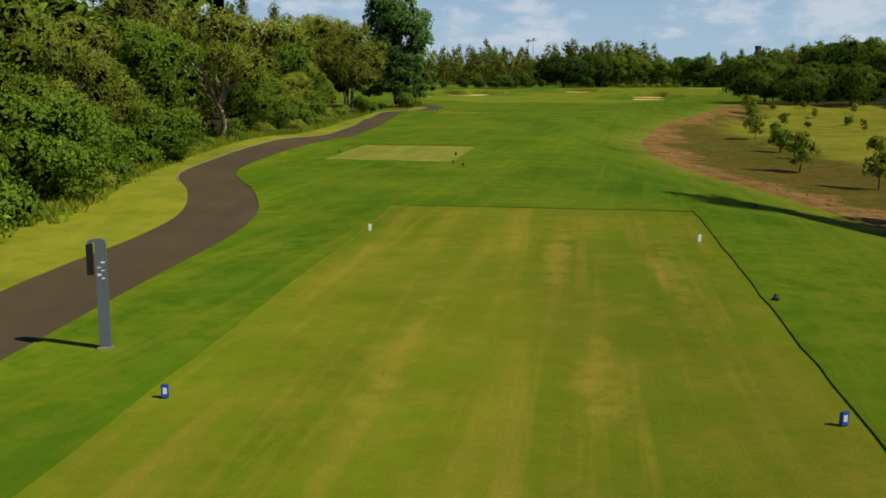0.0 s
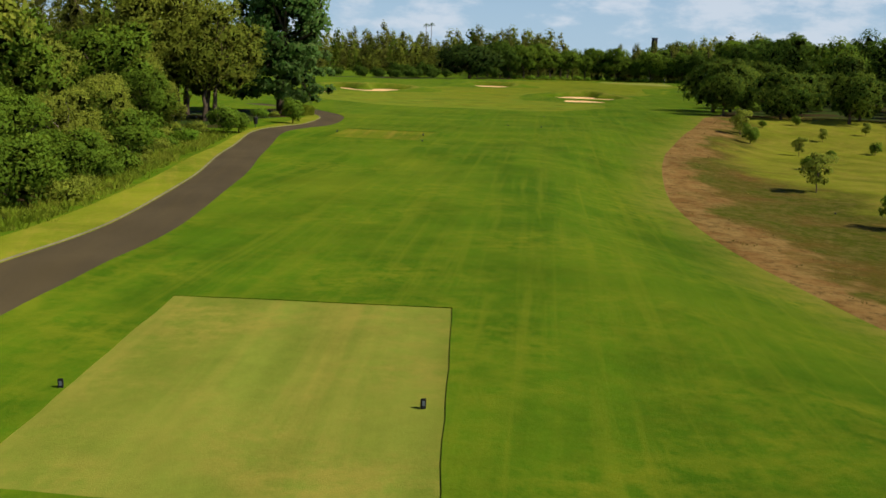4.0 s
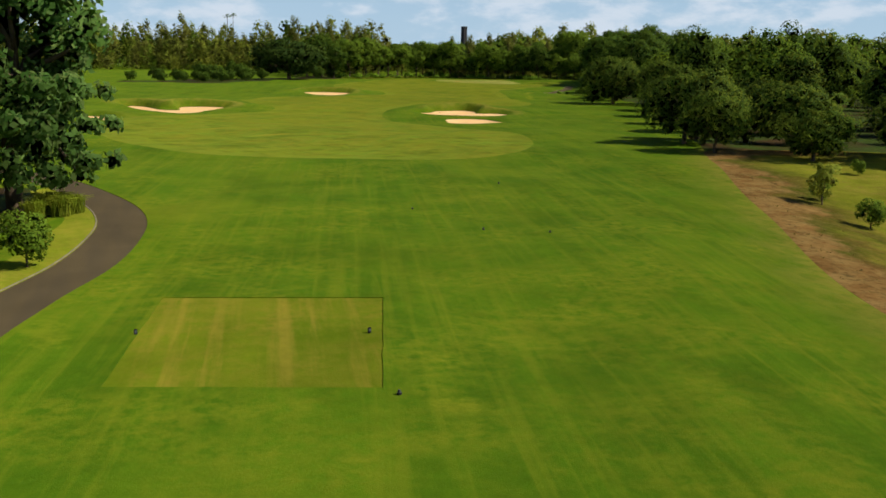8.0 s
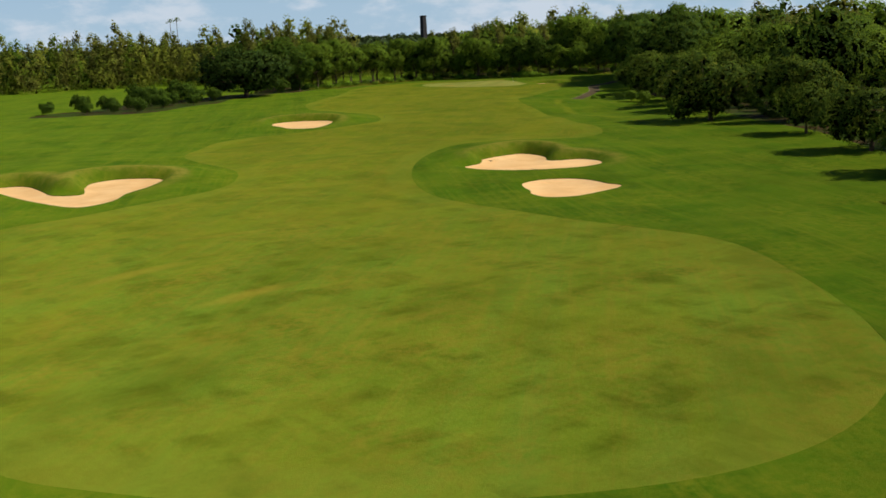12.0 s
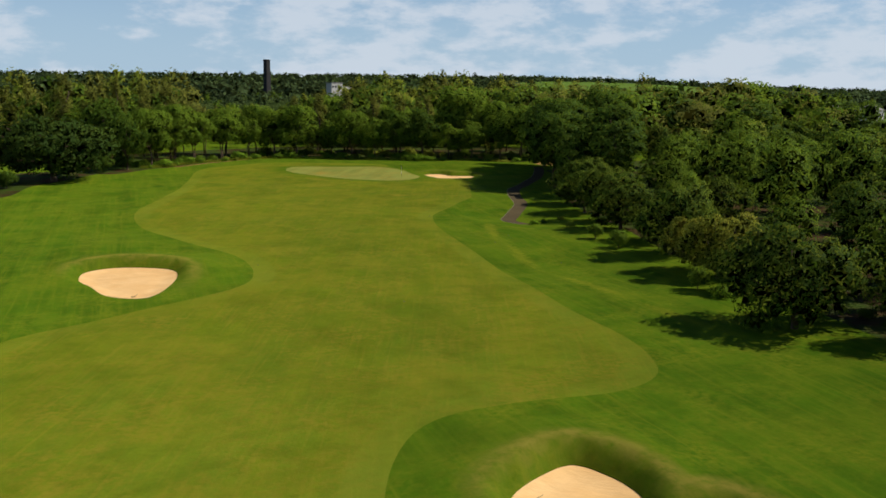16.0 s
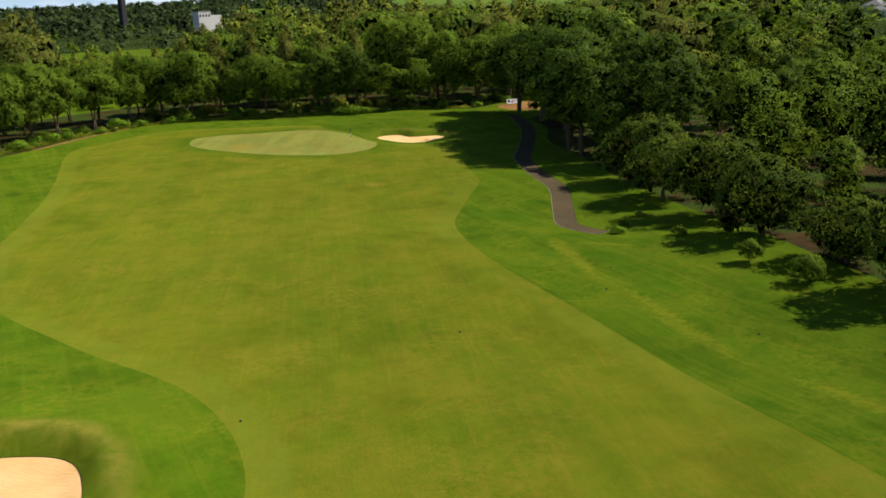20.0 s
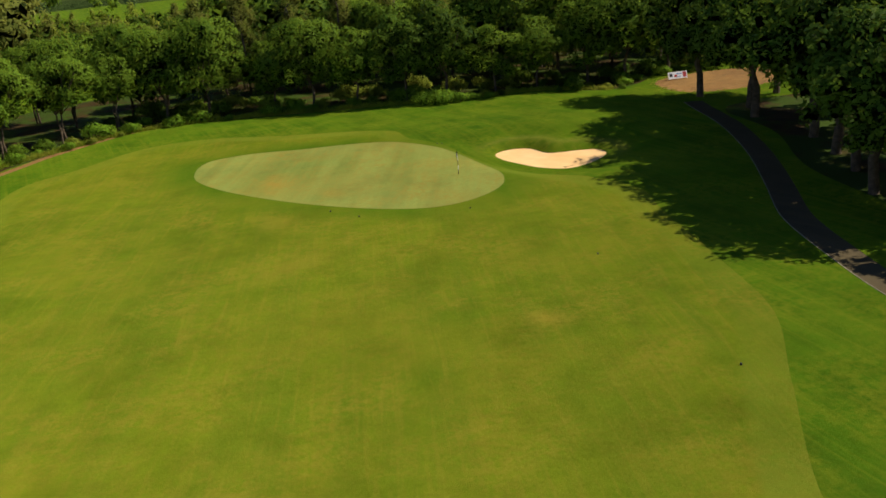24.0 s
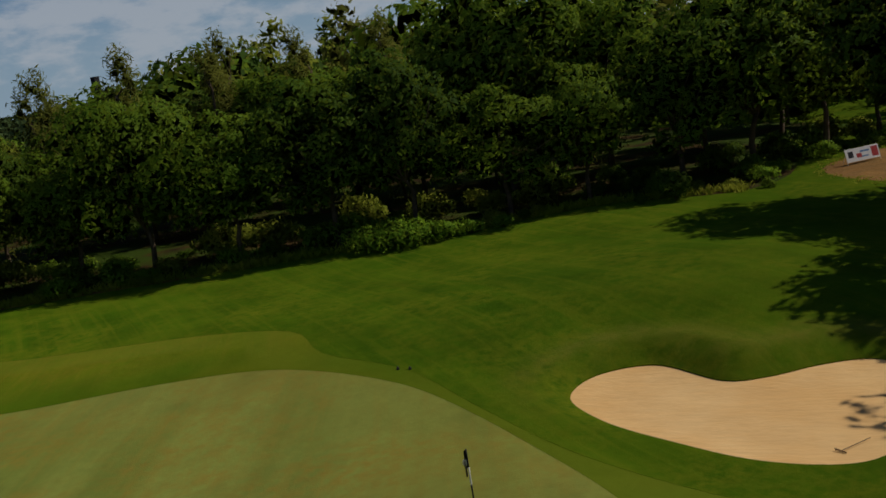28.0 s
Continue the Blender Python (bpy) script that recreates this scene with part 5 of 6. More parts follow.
def spread(outline, gap, seed, lo, hi, keep_clear=True):
    """Trees of mixed sizes over an area, none of them in the clearing behind the green."""
    rnd = random.Random(seed)
    pts = np.array(scatter(outline, gap, seed))
    if keep_clear:
        pts = pts[~within(pts[:, 0], pts[:, 1], CLEARING) & ~within(pts[:, 0], pts[:, 1], FAR_LAWN)]
    small = within(pts[:, 0], pts[:, 1], LOW_TREES)
    return [(x, y, 0.6 if k else lo + (hi - lo) * rnd.random() ** 1.6) for (x, y), k in zip(pts, small)]


HOUSES = ((584, 672, 24, 13, 8, 20), (612, 660, 16, 11, 6.5, 10), (600, 690, 14, 10, 6, 40), (652, 616, 13, 9, 5, 35), (676, 604, 12, 8, 5, -10), (690, 640, 20, 12, 7, 15), (700, 590, 18, 12, 7, 30), (640, 680, 18, 11, 6.5, 5), (560, 720, 16, 11, 6, 20))
OPEN = [Vector(q) for q in ((380, 500), (440, 480), (640, 560), (730, 580), (700, 700), (560, 720), (480, 610))]      # gardens round the far villas
NEAR_CANOPIES = (
    ("woodland", "dense mixed woodland beside the tees", [(-36, -10), (-42, 60), (-34, 126), (-46, 150), (-50, 190), (-44, 236), (-90, 240), (-90, 60), (-70, -10)], 9.5, 41, 0.9, 1.4, mid_broad, ("leaf_olive", "leaf_wood")),
    ("woodland", "dark dense forest canopy beside the fairway", [(76, 160), (92, 198), (98, 236), (105, 266), (118, 298), (132, 330), (146, 352), (172, 376), (194, 396), (204, 420), (226, 420), (216, 384), (196, 350), (176, 310), (156, 262), (140, 214), (124, 160), (100, 146)], 10.0, 52, 0.6, 1.12, near_broad, ("leaf_wood", "leaf_dark", "leaf_wood", "leaf_mango")),
    ("woodland", "dark dense forest canopy reaching inland", [(124, 160), (140, 214), (156, 262), (176, 310), (196, 350), (216, 384), (226, 420), (222, 446), (330, 440), (360, 260), (240, 150), (130, 130)], 10.8, 42, 0.5, 0.88, mid_broad, ("leaf_wood", "leaf_dark", "leaf_olive")),
)
FAR_CANOPIES = (
    ("woodland", "green forest canopy behind the putting green", [(64, 510), (140, 524), (190, 504), (226, 484), (214, 452), (330, 440), (420, 560), (300, 700), (150, 660), (80, 560)], 10.5, 43, 1.0, 1.6, mid_broad, ("leaf_wood", "leaf_dark", "leaf_casuarina")),
    ("woodland", "far line of trees beyond the next fairway", [(-260, 580), (-60, 600), (40, 600), (90, 560), (110, 620), (60, 700), (-260, 690)], 11, 46, 0.9, 1.4, mid_spire, ("leaf_casuarina", "leaf_wood")),
    ("casuarina_grove", "feathery olive casuarina trees on the skyline", [(-160, 575), (-60, 590), (40, 590), (80, 545), (150, 545), (240, 530), (330, 560), (330, 640), (60, 680), (-160, 660)], 11, 44, 0.95, 1.5, mid_spire, ("leaf_casuarina", "leaf_olive")),
    # two thirds of these trees carry the painted haze of leaf_far
    ("far_woods", "green woodland reaching to the horizon, haze put into part of its leaf colour", [(-500, 700), (-160, 690), (60, 730), (330, 700), (430, 560), (340, 430), (380, 240), (250, 120), (420, 60), (900, 300), (1000, 800), (700, 1300), (200, 1250), (-500, 1100)], 28, 45, 0.6, 1.05, far_broad, ("leaf_far", "leaf_wood", "leaf_far")),
)
for name, label, outline, gap, seed, lo, hi, kinds, leaves in NEAR_CANOPIES + FAR_CANOPIES:
    places = [q for q in spread(outline, gap, seed, lo, hi) if all(math.hypot(q[0] - h[0], q[1] - h[1]) > 13 for h in HOUSES) and not (within(np.array([q[0]]), np.array([q[1]]), OPEN)[0] and random.Random(q[0]).random() < 0.12)]
    places = [(x, y, min(s, 1.15)) if y > 480 and 0.2 < (x - 103) / (y - 387) < 0.42 else (x, y, s) for x, y, s in places]
    if seed in (52, 42):                   # the wood is older and taller at its near end
        places = [(x, y, s * (1.08 if y < 262 else 1.0)) for x, y, s in places]
    for k, leaf in enumerate(leaves):      # one kind of foliage after another
        stuff(name, label, "woodland", places[k::len(leaves)], kinds, leaf, seed + k)


# woods on the far rise, thinning to fields
FIELDS = ([(760, 1290), (940, 1140), (1290, 1490), (1050, 1690)], [(590, 1400), (640, 1375), (800, 1720), (735, 1760)])
far_clump = [low_kind(s, dome_lobes(random.Random(s), 10.0, 20.0, 0.5, 6, 5.0), 44, 5.0, ragged=0.25, upright=0.6) for s in (31, 32, 33)]
rnd = random.Random(77)
places = []
for k in range(2600):
    r, a = 1050 + 2500 * rnd.random() ** 1.3, radians(rnd.uniform(-28, 72))
    x, y = 24 + r * math.sin(a), 228 + r * math.cos(a)
    if not any(within(np.array([x]), np.array([y]), [Vector(q) for q in f])[0] for f in FIELDS) and not (r < 1320 and 0.55 < a < 0.84):
        places.append((x, y, rnd.uniform(0.7, 1.25)))
# the haze on this rise is only the leaf colour
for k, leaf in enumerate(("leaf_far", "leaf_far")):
    stuff("far_woods", "woodland on the distant rise, haze put into its leaf colour", "woodland", places[k::2], far_clump, leaf, 90 + k)


# ---- long grass along the woods and the path ----
def tufts(name, label, lines, count, seed, tall=(0.25, 0.7), off=(0.0, 2.2), leaf="blade"):
    """Blades in tufts beside some lines (to their left)."""
    rs = np.random.RandomState(seed)
    quads = []
    for line in lines:
        pts = np.array([(q.x, q.y) for q in line])
        way = unit(np.gradient(pts, axis=0))
        n = int(count * len(pts) / sum(len(l) for l in lines))
        i = rs.randint(0, len(pts), n)
        o = rs.uniform(*off, n) * rs.uniform(0.3, 1, n)
        base = pts[i] + np.column_stack([-way[i, 1], way[i, 0]]) * o[:, None] + rs.normal(0, 0.25, (n, 2))
        z = ground_height(base[:, 0], base[:, 1])
        for (x, y), h in zip(base, z):
            top = rs.uniform(*tall)
            for _ in range(7):
                a, r = rs.uniform(0, 6.283), rs.uniform(0.02, 0.22)
                bx, by = x + r * math.cos(a), y + r * math.sin(a)
                lx, ly = math.cos(a) * top * rs.uniform(0.2, 0.7), math.sin(a) * top * rs.uniform(0.2, 0.7)
                w = rs.uniform(0.02, 0.05)
                nx, ny = -math.sin(a) * w, math.cos(a) * w
                hh = top * rs.uniform(0.6, 1.0)
                quads.append([(bx - nx, by - ny, h), (bx + nx, by + ny, h), (bx + lx * 0.5 + nx * 0.8, by + ly * 0.5 + ny * 0.8, h + hh * 0.7), (bx + lx, by + ly, h + hh)])
    me = crown_mesh(name, np.array(quads))
    me.materials.append(M[leaf])
    return tagged(new(name, me), label, "grass", kind="stuff")


WOOD_EDGE = ring([(-12.6, 18), (-12.4, 33), (-13.8, 45), (-14.3, 53), (-13.0, 63), (-11.9, 75), (-10.9, 92), (-10.2, 106), (-9.8, 120)], 0.6, False)
FOREST_EDGE = ring([(78, 463), (98, 477.2), (116, 483.5), (134, 477.0), (148, 467.0), (160, 460.6), (169, 455), (175, 447)], 0.6, False)
tufts("long_grass", "long yellow-green grass at the wood's foot", [WOOD_EDGE], 2600, 3, (0.18, 0.5))
tufts("long_grass", "long grass and fern at the forest's foot", [FOREST_EDGE], 1800, 4, (0.3, 0.9))
tufts("dry_grass", "dry grass tufts on the bare earth", [SCRUB_EDGE[::-1]], 420, 5, (0.05, 0.15), (0.0, 7.0), "straw")
DIRT_EDGE = ring([(178.5, 437.5), (182, 444.5), (188, 447), (200, 443), (206, 436), (197, 431), (186, 431), (180, 433.5), (178.5, 437.5)], 0.6, False)
tufts("dry_grass", "dry grass round the bare ground", [DIRT_EDGE], 420, 6, (0.08, 0.28), (-0.7, 1.4), "blade")


def grass_clump(x, y, tall, seed):
    """An ornamental grass: one fountain of arching blades."""
    rs = np.random.RandomState(seed)
    quads = []
    for _ in range(420):
        a, lean, h = rs.uniform(0, 6.283), rs.uniform(0.1, 0.75), tall * rs.uniform(0.65, 1.0)
        bx, by = rs.normal(0, 0.22, 2)
        w = 0.022
        nx, ny = -math.sin(a) * w, math.cos(a) * w
        px, py = bx + math.cos(a) * lean * h * 0.35, by + math.sin(a) * lean * h * 0.35
        tx, ty = bx + math.cos(a) * lean * h * 0.95, by + math.sin(a) * lean * h * 0.95
        quads += [[(bx - nx, by - ny, 0), (bx + nx, by + ny, 0), (px + nx, py + ny, h * 0.75), (px - nx, py - ny, h * 0.75)], [(px - nx, py - ny, h * 0.75), (px + nx, py + ny, h * 0.75), (tx, ty, h * (1.05 - 0.4 * lean)), (tx, ty, h * (1.04 - 0.4 * lean))]]
    root = tagged(new("grass_clump"), "clump of tall bright green ornamental grass by the path", "grass clump", "grass clumps by the path")
    root.matrix_basis = Matrix.Translation((x, y, at_height(x, y) + 0.03))
    part("tuft", crown_mesh("tuft", np.array(quads)), M["blade"], root)


for k, (x, y, tall) in enumerate(((-4.5, 149.6, 1.4), (-5.4, 150.6, 1.5), (-3.9, 150.6, 1.3), (-5.9, 149.2, 1.2), (-4.7, 151.2, 1.4))):
    grass_clump(x, y, tall, k)


# ---- things on the course ----
M["post_grey"] = plain("blue_grey_powder_coat", (0.115, 0.135, 0.15), 0.45, 0.4, vary=0.12)
M["black"] = plain("black_plastic", (0.012, 0.012, 0.013), 0.5, 0.4)
M["white"] = plain("white_paint", (0.78, 0.77, 0.72), 0.5, 0.4, vary=0.1)
M["blue"] = plain("blue_paint", (0.03, 0.09, 0.42), 0.4, 0.45, vary=0.15)
M["brass"] = plain("dull_metal", (0.10, 0.09, 0.08), 0.6, 0.4, 0.3)
M["rake_wood"] = plain("rake_wood", (0.22, 0.13, 0.06), 0.7)
M["red"] = plain("red_print", (0.45, 0.05, 0.05), 0.5)
M["banner"] = plain("white_banner_cloth", (0.75, 0.75, 0.76), 0.6, vary=0.08)
M["banner_blue"] = plain("blue_print", (0.10, 0.24, 0.48), 0.6)
M["wall"] = plain("pale_render", (0.62, 0.60, 0.56), 0.9)
M["roof"] = plain("grey_roof_tiles", (0.26, 0.25, 0.24), 0.8)
M["glass"] = plain("dark_window_glass", (0.02, 0.025, 0.03), 0.1, 0.5)
M["stone"] = plain("dark_stone_chimney", (0.035, 0.033, 0.034), 0.9)


def box(bm, cx, cy, cz, sx, sy, sz, bevel=0.0):
    made = bmesh.ops.create_cube(bm, size=1.0, matrix=Matrix.LocRotScale((cx, cy, cz), None, (sx, sy, sz)))
    if bevel:
        bmesh.ops.bevel(bm, geom=list({e for v in made["verts"] for e in v.link_edges}), offset=bevel, segments=2, affect="EDGES")
    return bm


def solid(*dims, bevel=0.0):
    return box(bmesh.new(), *dims, bevel=bevel)


def rod(a, b, r, sides=8):
    bm = bmesh.new()
    limb(bm, [a, Vector(a).lerp(Vector(b), 0.5), b], r, r, sides)
    return bm


def thing(name, label, category, x, y, turn=0.0, group="", sink=0.0, lean=0.0):
    ob = tagged(new(name), label, category, group)
    ob.matrix_basis = Matrix.LocRotScale((x, y, at_height(x, y) + sink), Euler((radians(lean), 0, radians(turn))), None)
    return ob


# hole sign: a tall metal blade whose top folds over, with a black panel hung from the fold
post = thing("tee_sign", "blue-grey metal tee sign post with folded top, black panel behind", "sign post", -5.5, 15.5, 14, sink=0.05)
bm = bmesh.new()
prof = [(0.09, 0.0), (0.09, 1.70), (0.075, 1.765), (0.03, 1.80), (-0.08, 1.80), (-0.18, 1.775), (-0.21, 1.72), (-0.21, 1.66), (-0.185, 1.66), (-0.18, 1.72), (-0.08, 1.755), (-0.085, 1.70), (-0.085, 0.0)]
sides = [[bm.verts.new((u, w, v)) for u, v in prof] for w in (-0.045, 0.045)]
for k in range(len(prof)):
    j = (k + 1) % len(prof)
    bm.faces.new((sides[0][k], sides[0][j], sides[1][j], sides[1][k]))
bm.faces.new(sides[1])
bm.faces.new(sides[0][::-1])
bmesh.ops.recalc_face_normals(bm, faces=bm.faces)
blade = part("blade", bm, M["post_grey"], post)
part("panel", solid(-0.165, 0, 1.47, 0.10, 0.12, 0.50, bevel=0.006), M["black"], post, "black panel")
part("foot", solid(0.0, 0, -0.005, 0.26, 0.18, 0.05, bevel=0.008), M["edging"], post, "pale concrete foot")
for k, (h, s) in enumerate(((1.42, 0.05), (1.34, 0.03), (1.29, 0.03), (1.22, 0.06), (1.16, 0.04))):
    part("letter_bar", solid(0.03 * (-1) ** k, -0.047, h, 0.04 + 0.4 * s, 0.004, s * 0.6), M["white"], blade, "pale lettering bar")


def tee_marker(x, y, colour, label, group, turn):
    """A small upright block with a sloping top on a spike plate."""
    root = thing("tee_marker", label, "tee marker", x, y, turn, group, 0.03)
    bm = solid(0, 0, 0.11, 0.10, 0.07, 0.20, bevel=0.008)
    for v in bm.verts:
        if v.co.z > 0.15 and v.co.y > 0:
            v.co.z -= 0.035
    part("block", bm, M[colour], root)
    part("plate", solid(0, 0.002, 0.115, 0.06, 0.076, 0.10, bevel=0.004), M["white" if colour != "black" else "post_grey"], root, "small inset plate")
    return root


for x, y, c, g, t in ((-2.1, 27.8, "white", "white tee markers", 6), (6.9, 26.1, "white", "white tee markers", 8), (-3.8, 12.9, "blue", "blue tee markers", 10), (5.1, 11.9, "blue", "blue tee markers", 8),
                      (-6.0, 56.8, "black", "black tee markers on the middle tee", 8), (0.7, 55.6, "black", "black tee markers on the middle tee", 8),
                      (-0.8, 124.0, "black", "black tee markers on the forward tee", 12), (6.5, 122.4, "black", "black tee markers on the forward tee", 12)):
    tee_marker(x, y, c, f"small {c} block tee marker standing on the tee", g, t)


def sprinkler(x, y, label="dark sprinkler head set in the grass"):
    """A round pop-up head in a flanged cup."""
    root = thing("sprinkler_head", label, "sprinkler", x, y, 0, "sprinkler heads", 0.05)
    bm = bmesh.new()
    bmesh.ops.create_cone(bm, cap_ends=True, segments=14, radius1=0.075, radius2=0.07, depth=0.05, matrix=Matrix.Translation((0, 0, 0.03)))
    part("cup", bm, M["black"], root)
    bm = bmesh.new()
    bmesh.ops.create_cone(bm, cap_ends=True, segments=12, radius1=0.045, radius2=0.035, depth=0.08, matrix=Matrix.Translation((0, 0, 0.09)))
    part("riser", bm, M["brass"], root)


for x, y in ((0.5, 50.5), (12.2, 38.0), (6.6, 19.0), (1.0, 49.6), (5.9, 116.4), (15.2, 148.0), (17.0, 140.5), (20.2, 139.0), (24.5, 158.0), (100.3, 356.8), (96.2, 330.0), (97.0, 315.2), (59.5, 325.8), (113, 416.5),
             (121.8, 411.0), (112.2, 420.6), (135.8, 436.5), (136.1, 436.0), (66, 300), (80, 330), (112, 372), (120, 392), (86, 372), (30, 96), (101.5, 334.5)):
    sprinkler(x, y)


def rake(x, y, turn):
    root = thing("bunker_rake", "wooden bunker rake lying on the sand", "rake", x, y, turn, "bunker rakes", 0.03)
    part("handle", rod((0, 0, 0.03), (1.35, 0, 0.05), 0.014), M["rake_wood"], root)
    head = part("head", solid(0, 0, 0.05, 0.04, 0.46, 0.035, bevel=0.006), M["rake_wood"], root)
    for k in range(9):
        part("tine", solid(0, -0.20 + k * 0.05, 0.01, 0.014, 0.014, 0.06), M["black"], head)


for x, y, a in ((50.2, 254.8, 20), (51.2, 244.2, 100), (42.6, 316.0, 60), (140.2, 418.4, -10)):
    rake(x, y, a)

# flag on the green
flag = thing("flagstick", "golf flagstick with black and white bands and a hanging dark flag", "flagstick", 128.7, 422.3, 0, sink=0.0)
for k in range(5):
    part("pole_band", rod((0, 0, 0.02 + 0.52 * k), (0, 0, 0.02 + 0.52 * (k + 1)), 0.024), M["white" if k % 2 else "black"], flag)
bm = bmesh.new()
cols = []
for i in range(7):
    f = i / 6
    cols.append([bm.verts.new((0.02 - 0.19 * f, 0.06 * math.sin(5 * f), 2.6 - 0.34 * f * f)), bm.verts.new((0.02 - 0.16 * f, 0.06 * math.sin(5 * f + 0.6), 2.08 - 0.24 * f))])
for a, b in zip(cols, cols[1:]):
    bm.faces.new((a[0], b[0], b[1], a[1])).smooth = True
bmesh.ops.solidify(bm, geom=list(bm.faces), thickness=0.006)
cloth = part("cloth", bm, M["black"], flag, "dark cloth flag")
for side in (-1, 1):
    bm = bmesh.new()
    bmesh.ops.create_cone(bm, cap_ends=True, segments=14, radius1=0.075, radius2=0.075, depth=0.006, matrix=Matrix.Translation((-0.06, 0.05 + 0.035 * side, 2.24)) @ Euler((radians(90), 0, 0)).to_matrix().to_4x4() @ Matrix.Diagonal((0.7, 1.3, 1, 1)))
    part("emblem", bm, M["white"], cloth, "white patch")
bm = bmesh.new()
bmesh.ops.create_cone(bm, cap_ends=False, segments=16, radius1=0.054, radius2=0.054, depth=0.03, matrix=Matrix.Translation((0, 0, 0.01)))
part("cup_liner", bm, M["white"], flag, "white hole liner")

# advertising frame by the path behind the green
ban = thing("banner_frame", "white printed banner stretched on a metal frame", "banner", 186.8, 444.2, -18, sink=0.03, lean=-16)
cloth = part("cloth", solid(0, 0, 0.72, 3.2, 0.03, 1.0, bevel=0.006), M["banner"], ban, "white banner with red and blue print")
for sx in (-1.62, 1.62):
    part("upright", rod((sx, 0, 0), (sx, 0, 1.26), 0.025), M["white"], ban)
for h in (0.2, 1.24):
    part("rail", rod((-1.62, 0, h), (1.62, 0, h), 0.02), M["white"], ban)
for cx, cz, sx, sz, c in ((-1.15, 0.78, 0.5, 0.5, "black"), (-0.35, 0.62, 0.5, 0.35, "red"), (0.25, 0.92, 0.9, 0.14, "banner_blue"), (0.2, 0.5, 0.7, 0.1, "banner_blue"), (1.2, 0.74, 0.62, 0.8, "red")):
    part("print_block", solid(cx, -0.018, cz, sx, 0.006, sz), M[c], cloth)
for sx in (-1.62, 1.62):
    part("stay", rod((sx, 0, 0.9), (sx, 0.7, 0), 0.018), M["white"], ban)

# litter bin by the path
binn = thing("litter_bin", "small dark litter bin on a post beside the path", "bin", -8.0, 127.4, 10, sink=0.05)
part("post", rod((0, 0.12, 0), (0, 0.12, 0.95), 0.03), M["brass"], binn)
bm = bmesh.new()
bmesh.ops.create_cone(bm, cap_ends=True, segments=14, radius1=0.16, radius2=0.20, depth=0.6, matrix=Matrix.Translation((0, -0.08, 0.62)))
part("bucket", bm, M["black"], binn)
bm = bmesh.new()
bmesh.ops.create_cone(bm, cap_ends=False, segments=14, radius1=0.21, radius2=0.21, depth=0.05, matrix=Matrix.Translation((0, -0.08, 0.91)))
part("rim", bm, M["brass"], binn)

# pale edging along the cart path
for line, width, far_side in ((PATH_A, 2.55, True), (PATH_B, 2.5, True)):
    _, left, right = band(line, width + 0.10)
    edge_line = left if far_side else right
    edge_line = edge_line[34:] if far_side and line is PATH_A else edge_line
    _, a, b = band(edge_line, 0.07)
    n = len(a)
    z = ground_height(np.array([q.x for q in edge_line]), np.array([q.y for q in edge_line])) + 0.085
    verts = [(q.x, q.y, h) for q, h in zip(a, z)] + [(q.x, q.y, h) for q, h in zip(b, z)] + [(q.x, q.y, h - 0.2) for q, h in zip(a, z)] + [(q.x, q.y, h - 0.2) for q, h in zip(b, z)]
    faces = [(n + i, n + i + 1, i + 1, i) for i in range(n - 1)] + [(i, i + 1, 2 * n + i + 1, 2 * n + i) for i in range(n - 1)] + [(3 * n + i, 3 * n + i + 1, n + i + 1, n + i) for i in range(n - 1)]
    tagged(mesh_object("path_edging", verts, faces, M["edging"], False), "narrow pale edging strip of the cart path", "edging", kind="structure")


# ---- distance ----
def house(x, y, w, d, h, turn, label="pale villa with a hipped grey roof among trees"):
    root = thing("house", label, "house", x, y, turn, "far houses")
    part("wall", solid(0, 0, h / 2, w, d, h), M["wall"], root)
    bm = bmesh.new()
    o = 0.6
    low = [bm.verts.new((sx * (w / 2 + o), sy * (d / 2 + o), h)) for sx, sy in ((-1, -1), (1, -1), (1, 1), (-1, 1))]
    r0, r1 = bm.verts.new((-w / 2 + d / 2, 0, h + d * 0.32)), bm.verts.new((w / 2 - d / 2, 0, h + d * 0.32))
    for f in ((low[0], low[1], r1, r0), (low[1], low[2], r1), (low[2], low[3], r0, r1), (low[3], low[0], r0), tuple(low[::-1])):
        bm.faces.new(f)
    part("roof", bm, M["roof"], root)
    for k in range(4):
        win = part("window", solid(-w / 2 + w * (k + 0.5) / 4, -d / 2 - 0.02, h * 0.55, w * 0.12, 0.08, h * 0.44), M["white"], root)
        part("pane", solid(-w / 2 + w * (k + 0.5) / 4, -d / 2 - 0.05, h * 0.55, w * 0.1, 0.08, h * 0.4), M["glass"], win)
        part("window", solid(-w / 2 - 0.02, -d / 2 + d * (k + 0.5) / 4, h * 0.55, 0.08, d * 0.1, h * 0.4), M["glass"], root)


for x, y, w, d, h, t in HOUSES:
    house(x, y, w, d, h, t)

mill = thing("factory_building", "pale industrial building rising above the trees", "building", 392, 1070, 10, "")
part("wall", solid(0, 0, 10, 12, 9, 20), M["wall"], mill)
part("wing", solid(12, 2, 8.5, 14, 8, 17), M["wall"], mill)
part("roof", solid(0, 0, 20.4, 12.6, 9.6, 0.8), M["roof"], mill)
for k in range(4):
    part("window", solid(-4.5 + k * 3.0, -4.55, 17, 1.4, 0.2, 2.0), M["glass"], mill)

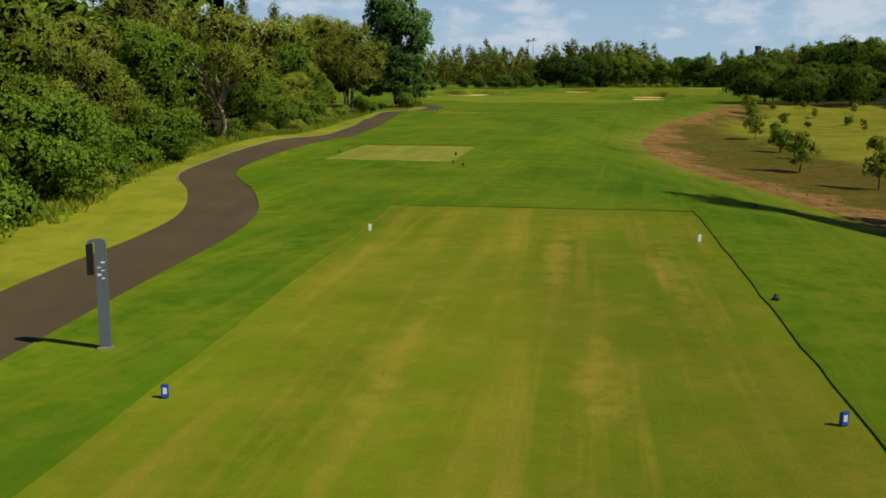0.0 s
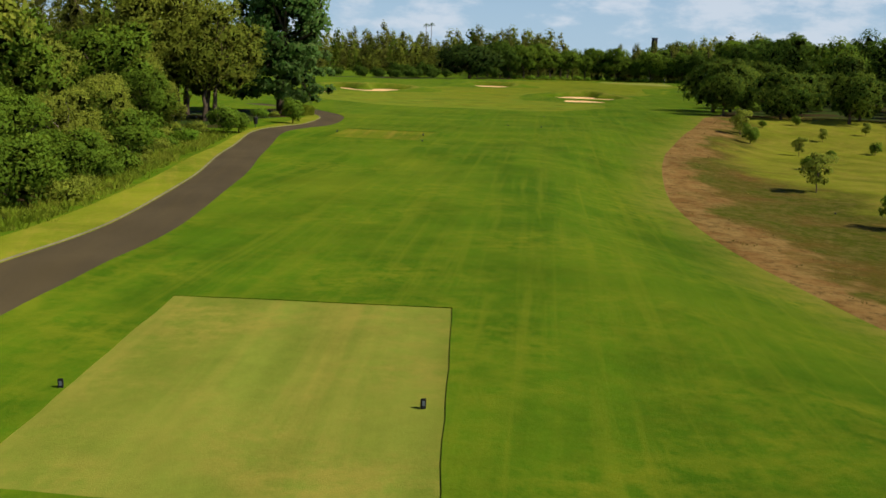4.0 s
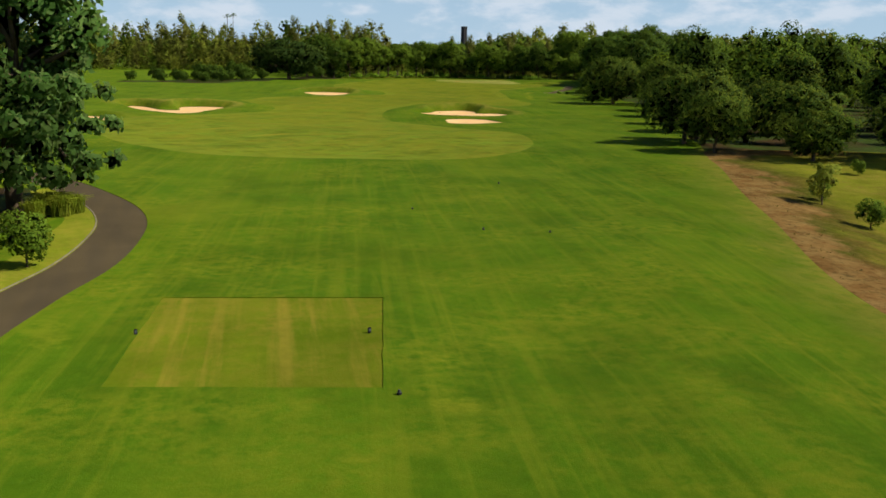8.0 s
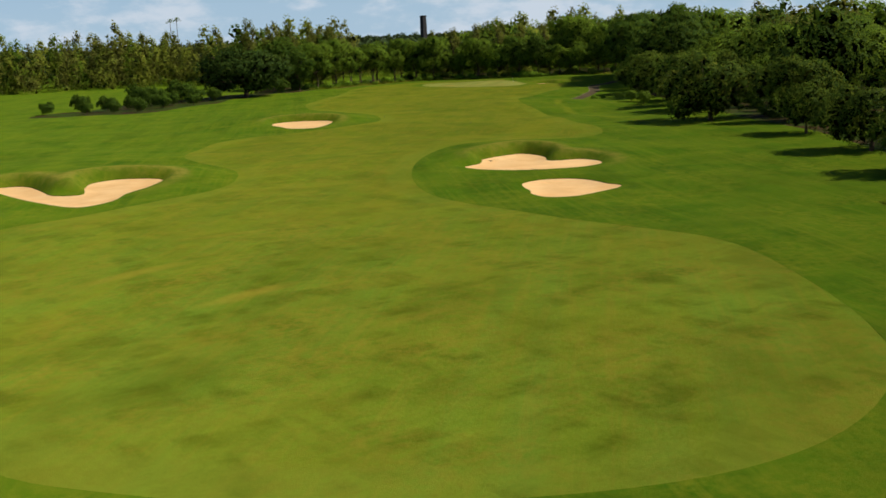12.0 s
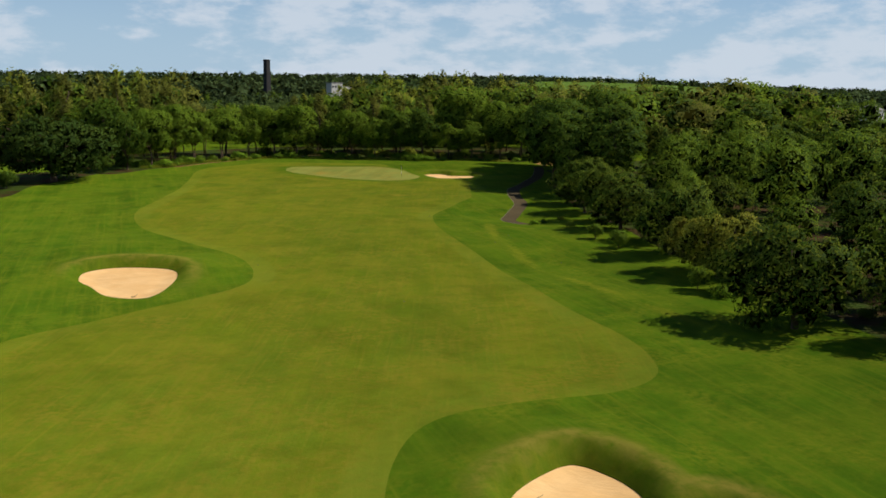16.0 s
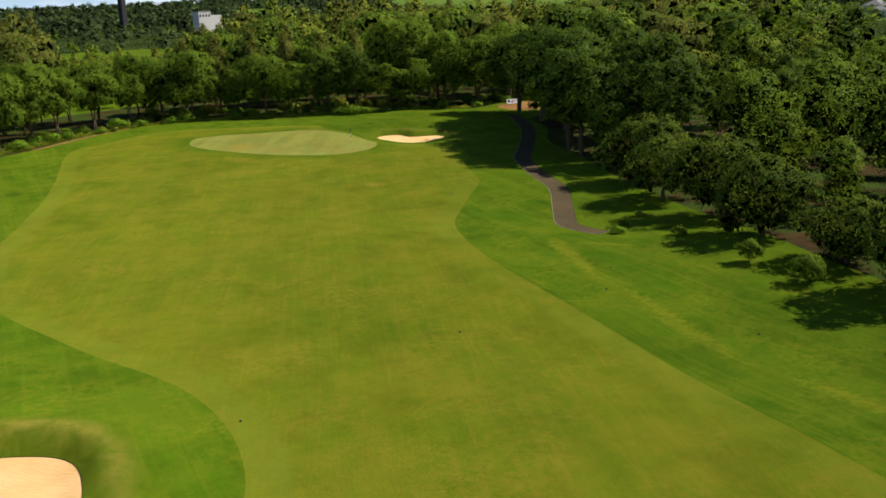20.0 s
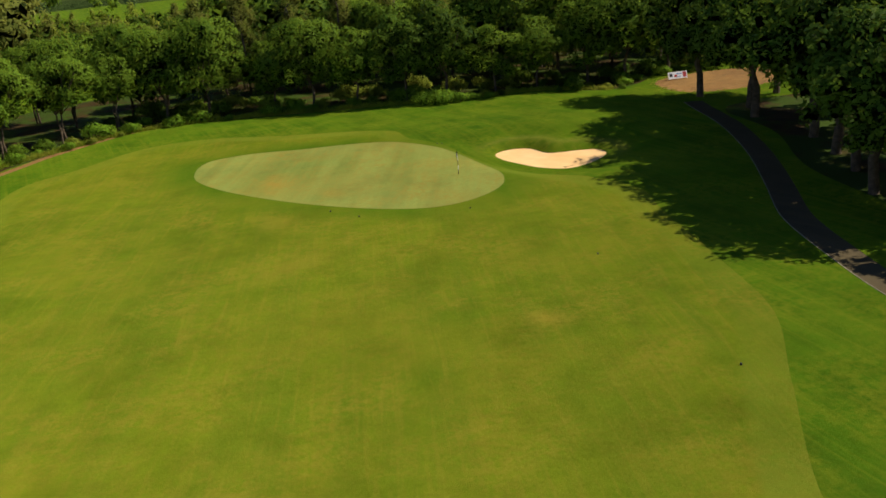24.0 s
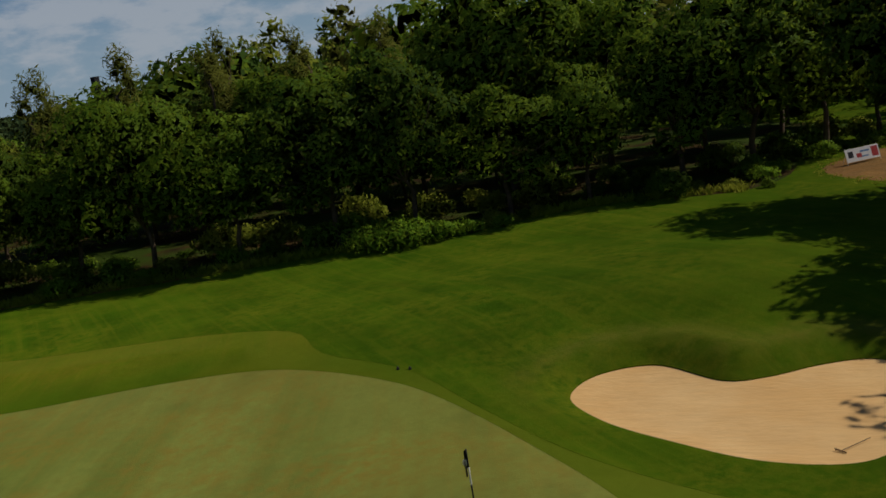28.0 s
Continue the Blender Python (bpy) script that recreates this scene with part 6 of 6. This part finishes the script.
chimney = thing("chimney", "dark square stone factory chimney", "chimney", 406, 1293, 20, "")
bm = solid(0, 0, 21, 6.2, 6.2, 42)
for v in bm.verts:
    if v.co.z > 30:
        v.co.x *= 0.85
        v.co.y *= 0.85
part("shaft", bm, M["stone"], chimney)
part("cap", solid(0, 0, 42.5, 6.0, 6.0, 1.6, bevel=0.2), M["stone"], chimney)


def palm(x, y, height):
    root = thing("palm_tree", "tall slender palm against the sky", "palm tree", x, y, 0, "far palms")
    part("trunk", rod((0, 0, 0), (0.3, 0, height), 0.22), M["bark"], root)
    rs = np.random.RandomState(3)
    quads = []
    for a in np.arange(16) * 2.4:
        for k in range(7):
            r0, r1 = 0.45 * k, 0.45 * (k + 1)
            z0, z1 = height + 0.5 + 1.0 * math.sin(a * 3) - 0.12 * r0 ** 2, height + 0.5 + 1.0 * math.sin(a * 3) - 0.12 * r1 ** 2
            w = 0.5 * (1 - k / 9)
            ca, sa = math.cos(a), math.sin(a)
            quads.append([(0.3 + ca * r0 - sa * w, sa * r0 + ca * w, z0 - 0.2), (0.3 + ca * r1 - sa * w, sa * r1 + ca * w, z1 - 0.2), (0.3 + ca * r1 + sa * w, sa * r1 - ca * w, z1), (0.3 + ca * r0 + sa * w, sa * r0 - ca * w, z0)])
    part("crown", crown_mesh("crown", np.array(quads)), M["leaf_dark"], root)


palm(75, 895, 37)
palm(80, 900, 38)

# cane fields on the far slopes
for name, pts in (("cane_field", FIELDS[0]), ("cane_field", FIELDS[1])):
    a = ring(pts, 60)
    c = sum(a, Vector((0, 0))) / len(a)
    rings = [[c.lerp(q, f) for q in a] for f in (0.02, 0.35, 0.7, 1.0)]
    n = len(a)
    flat = [q for rr in rings for q in rr]
    z = ground_height(np.array([q.x for q in flat]), np.array([q.y for q in flat])) + 3.0
    faces = [(k * n + i, k * n + (i + 1) % n, (k + 1) * n + (i + 1) % n, (k + 1) * n + i) for k in range(3) for i in range(n)] + [tuple(range(n - 1, -1, -1))]
    tagged(mesh_object(name, [(q.x, q.y, h) for q, h in zip(flat, z)], faces, M["field"]), "pale green cane field on a distant slope", "field", kind="structure")
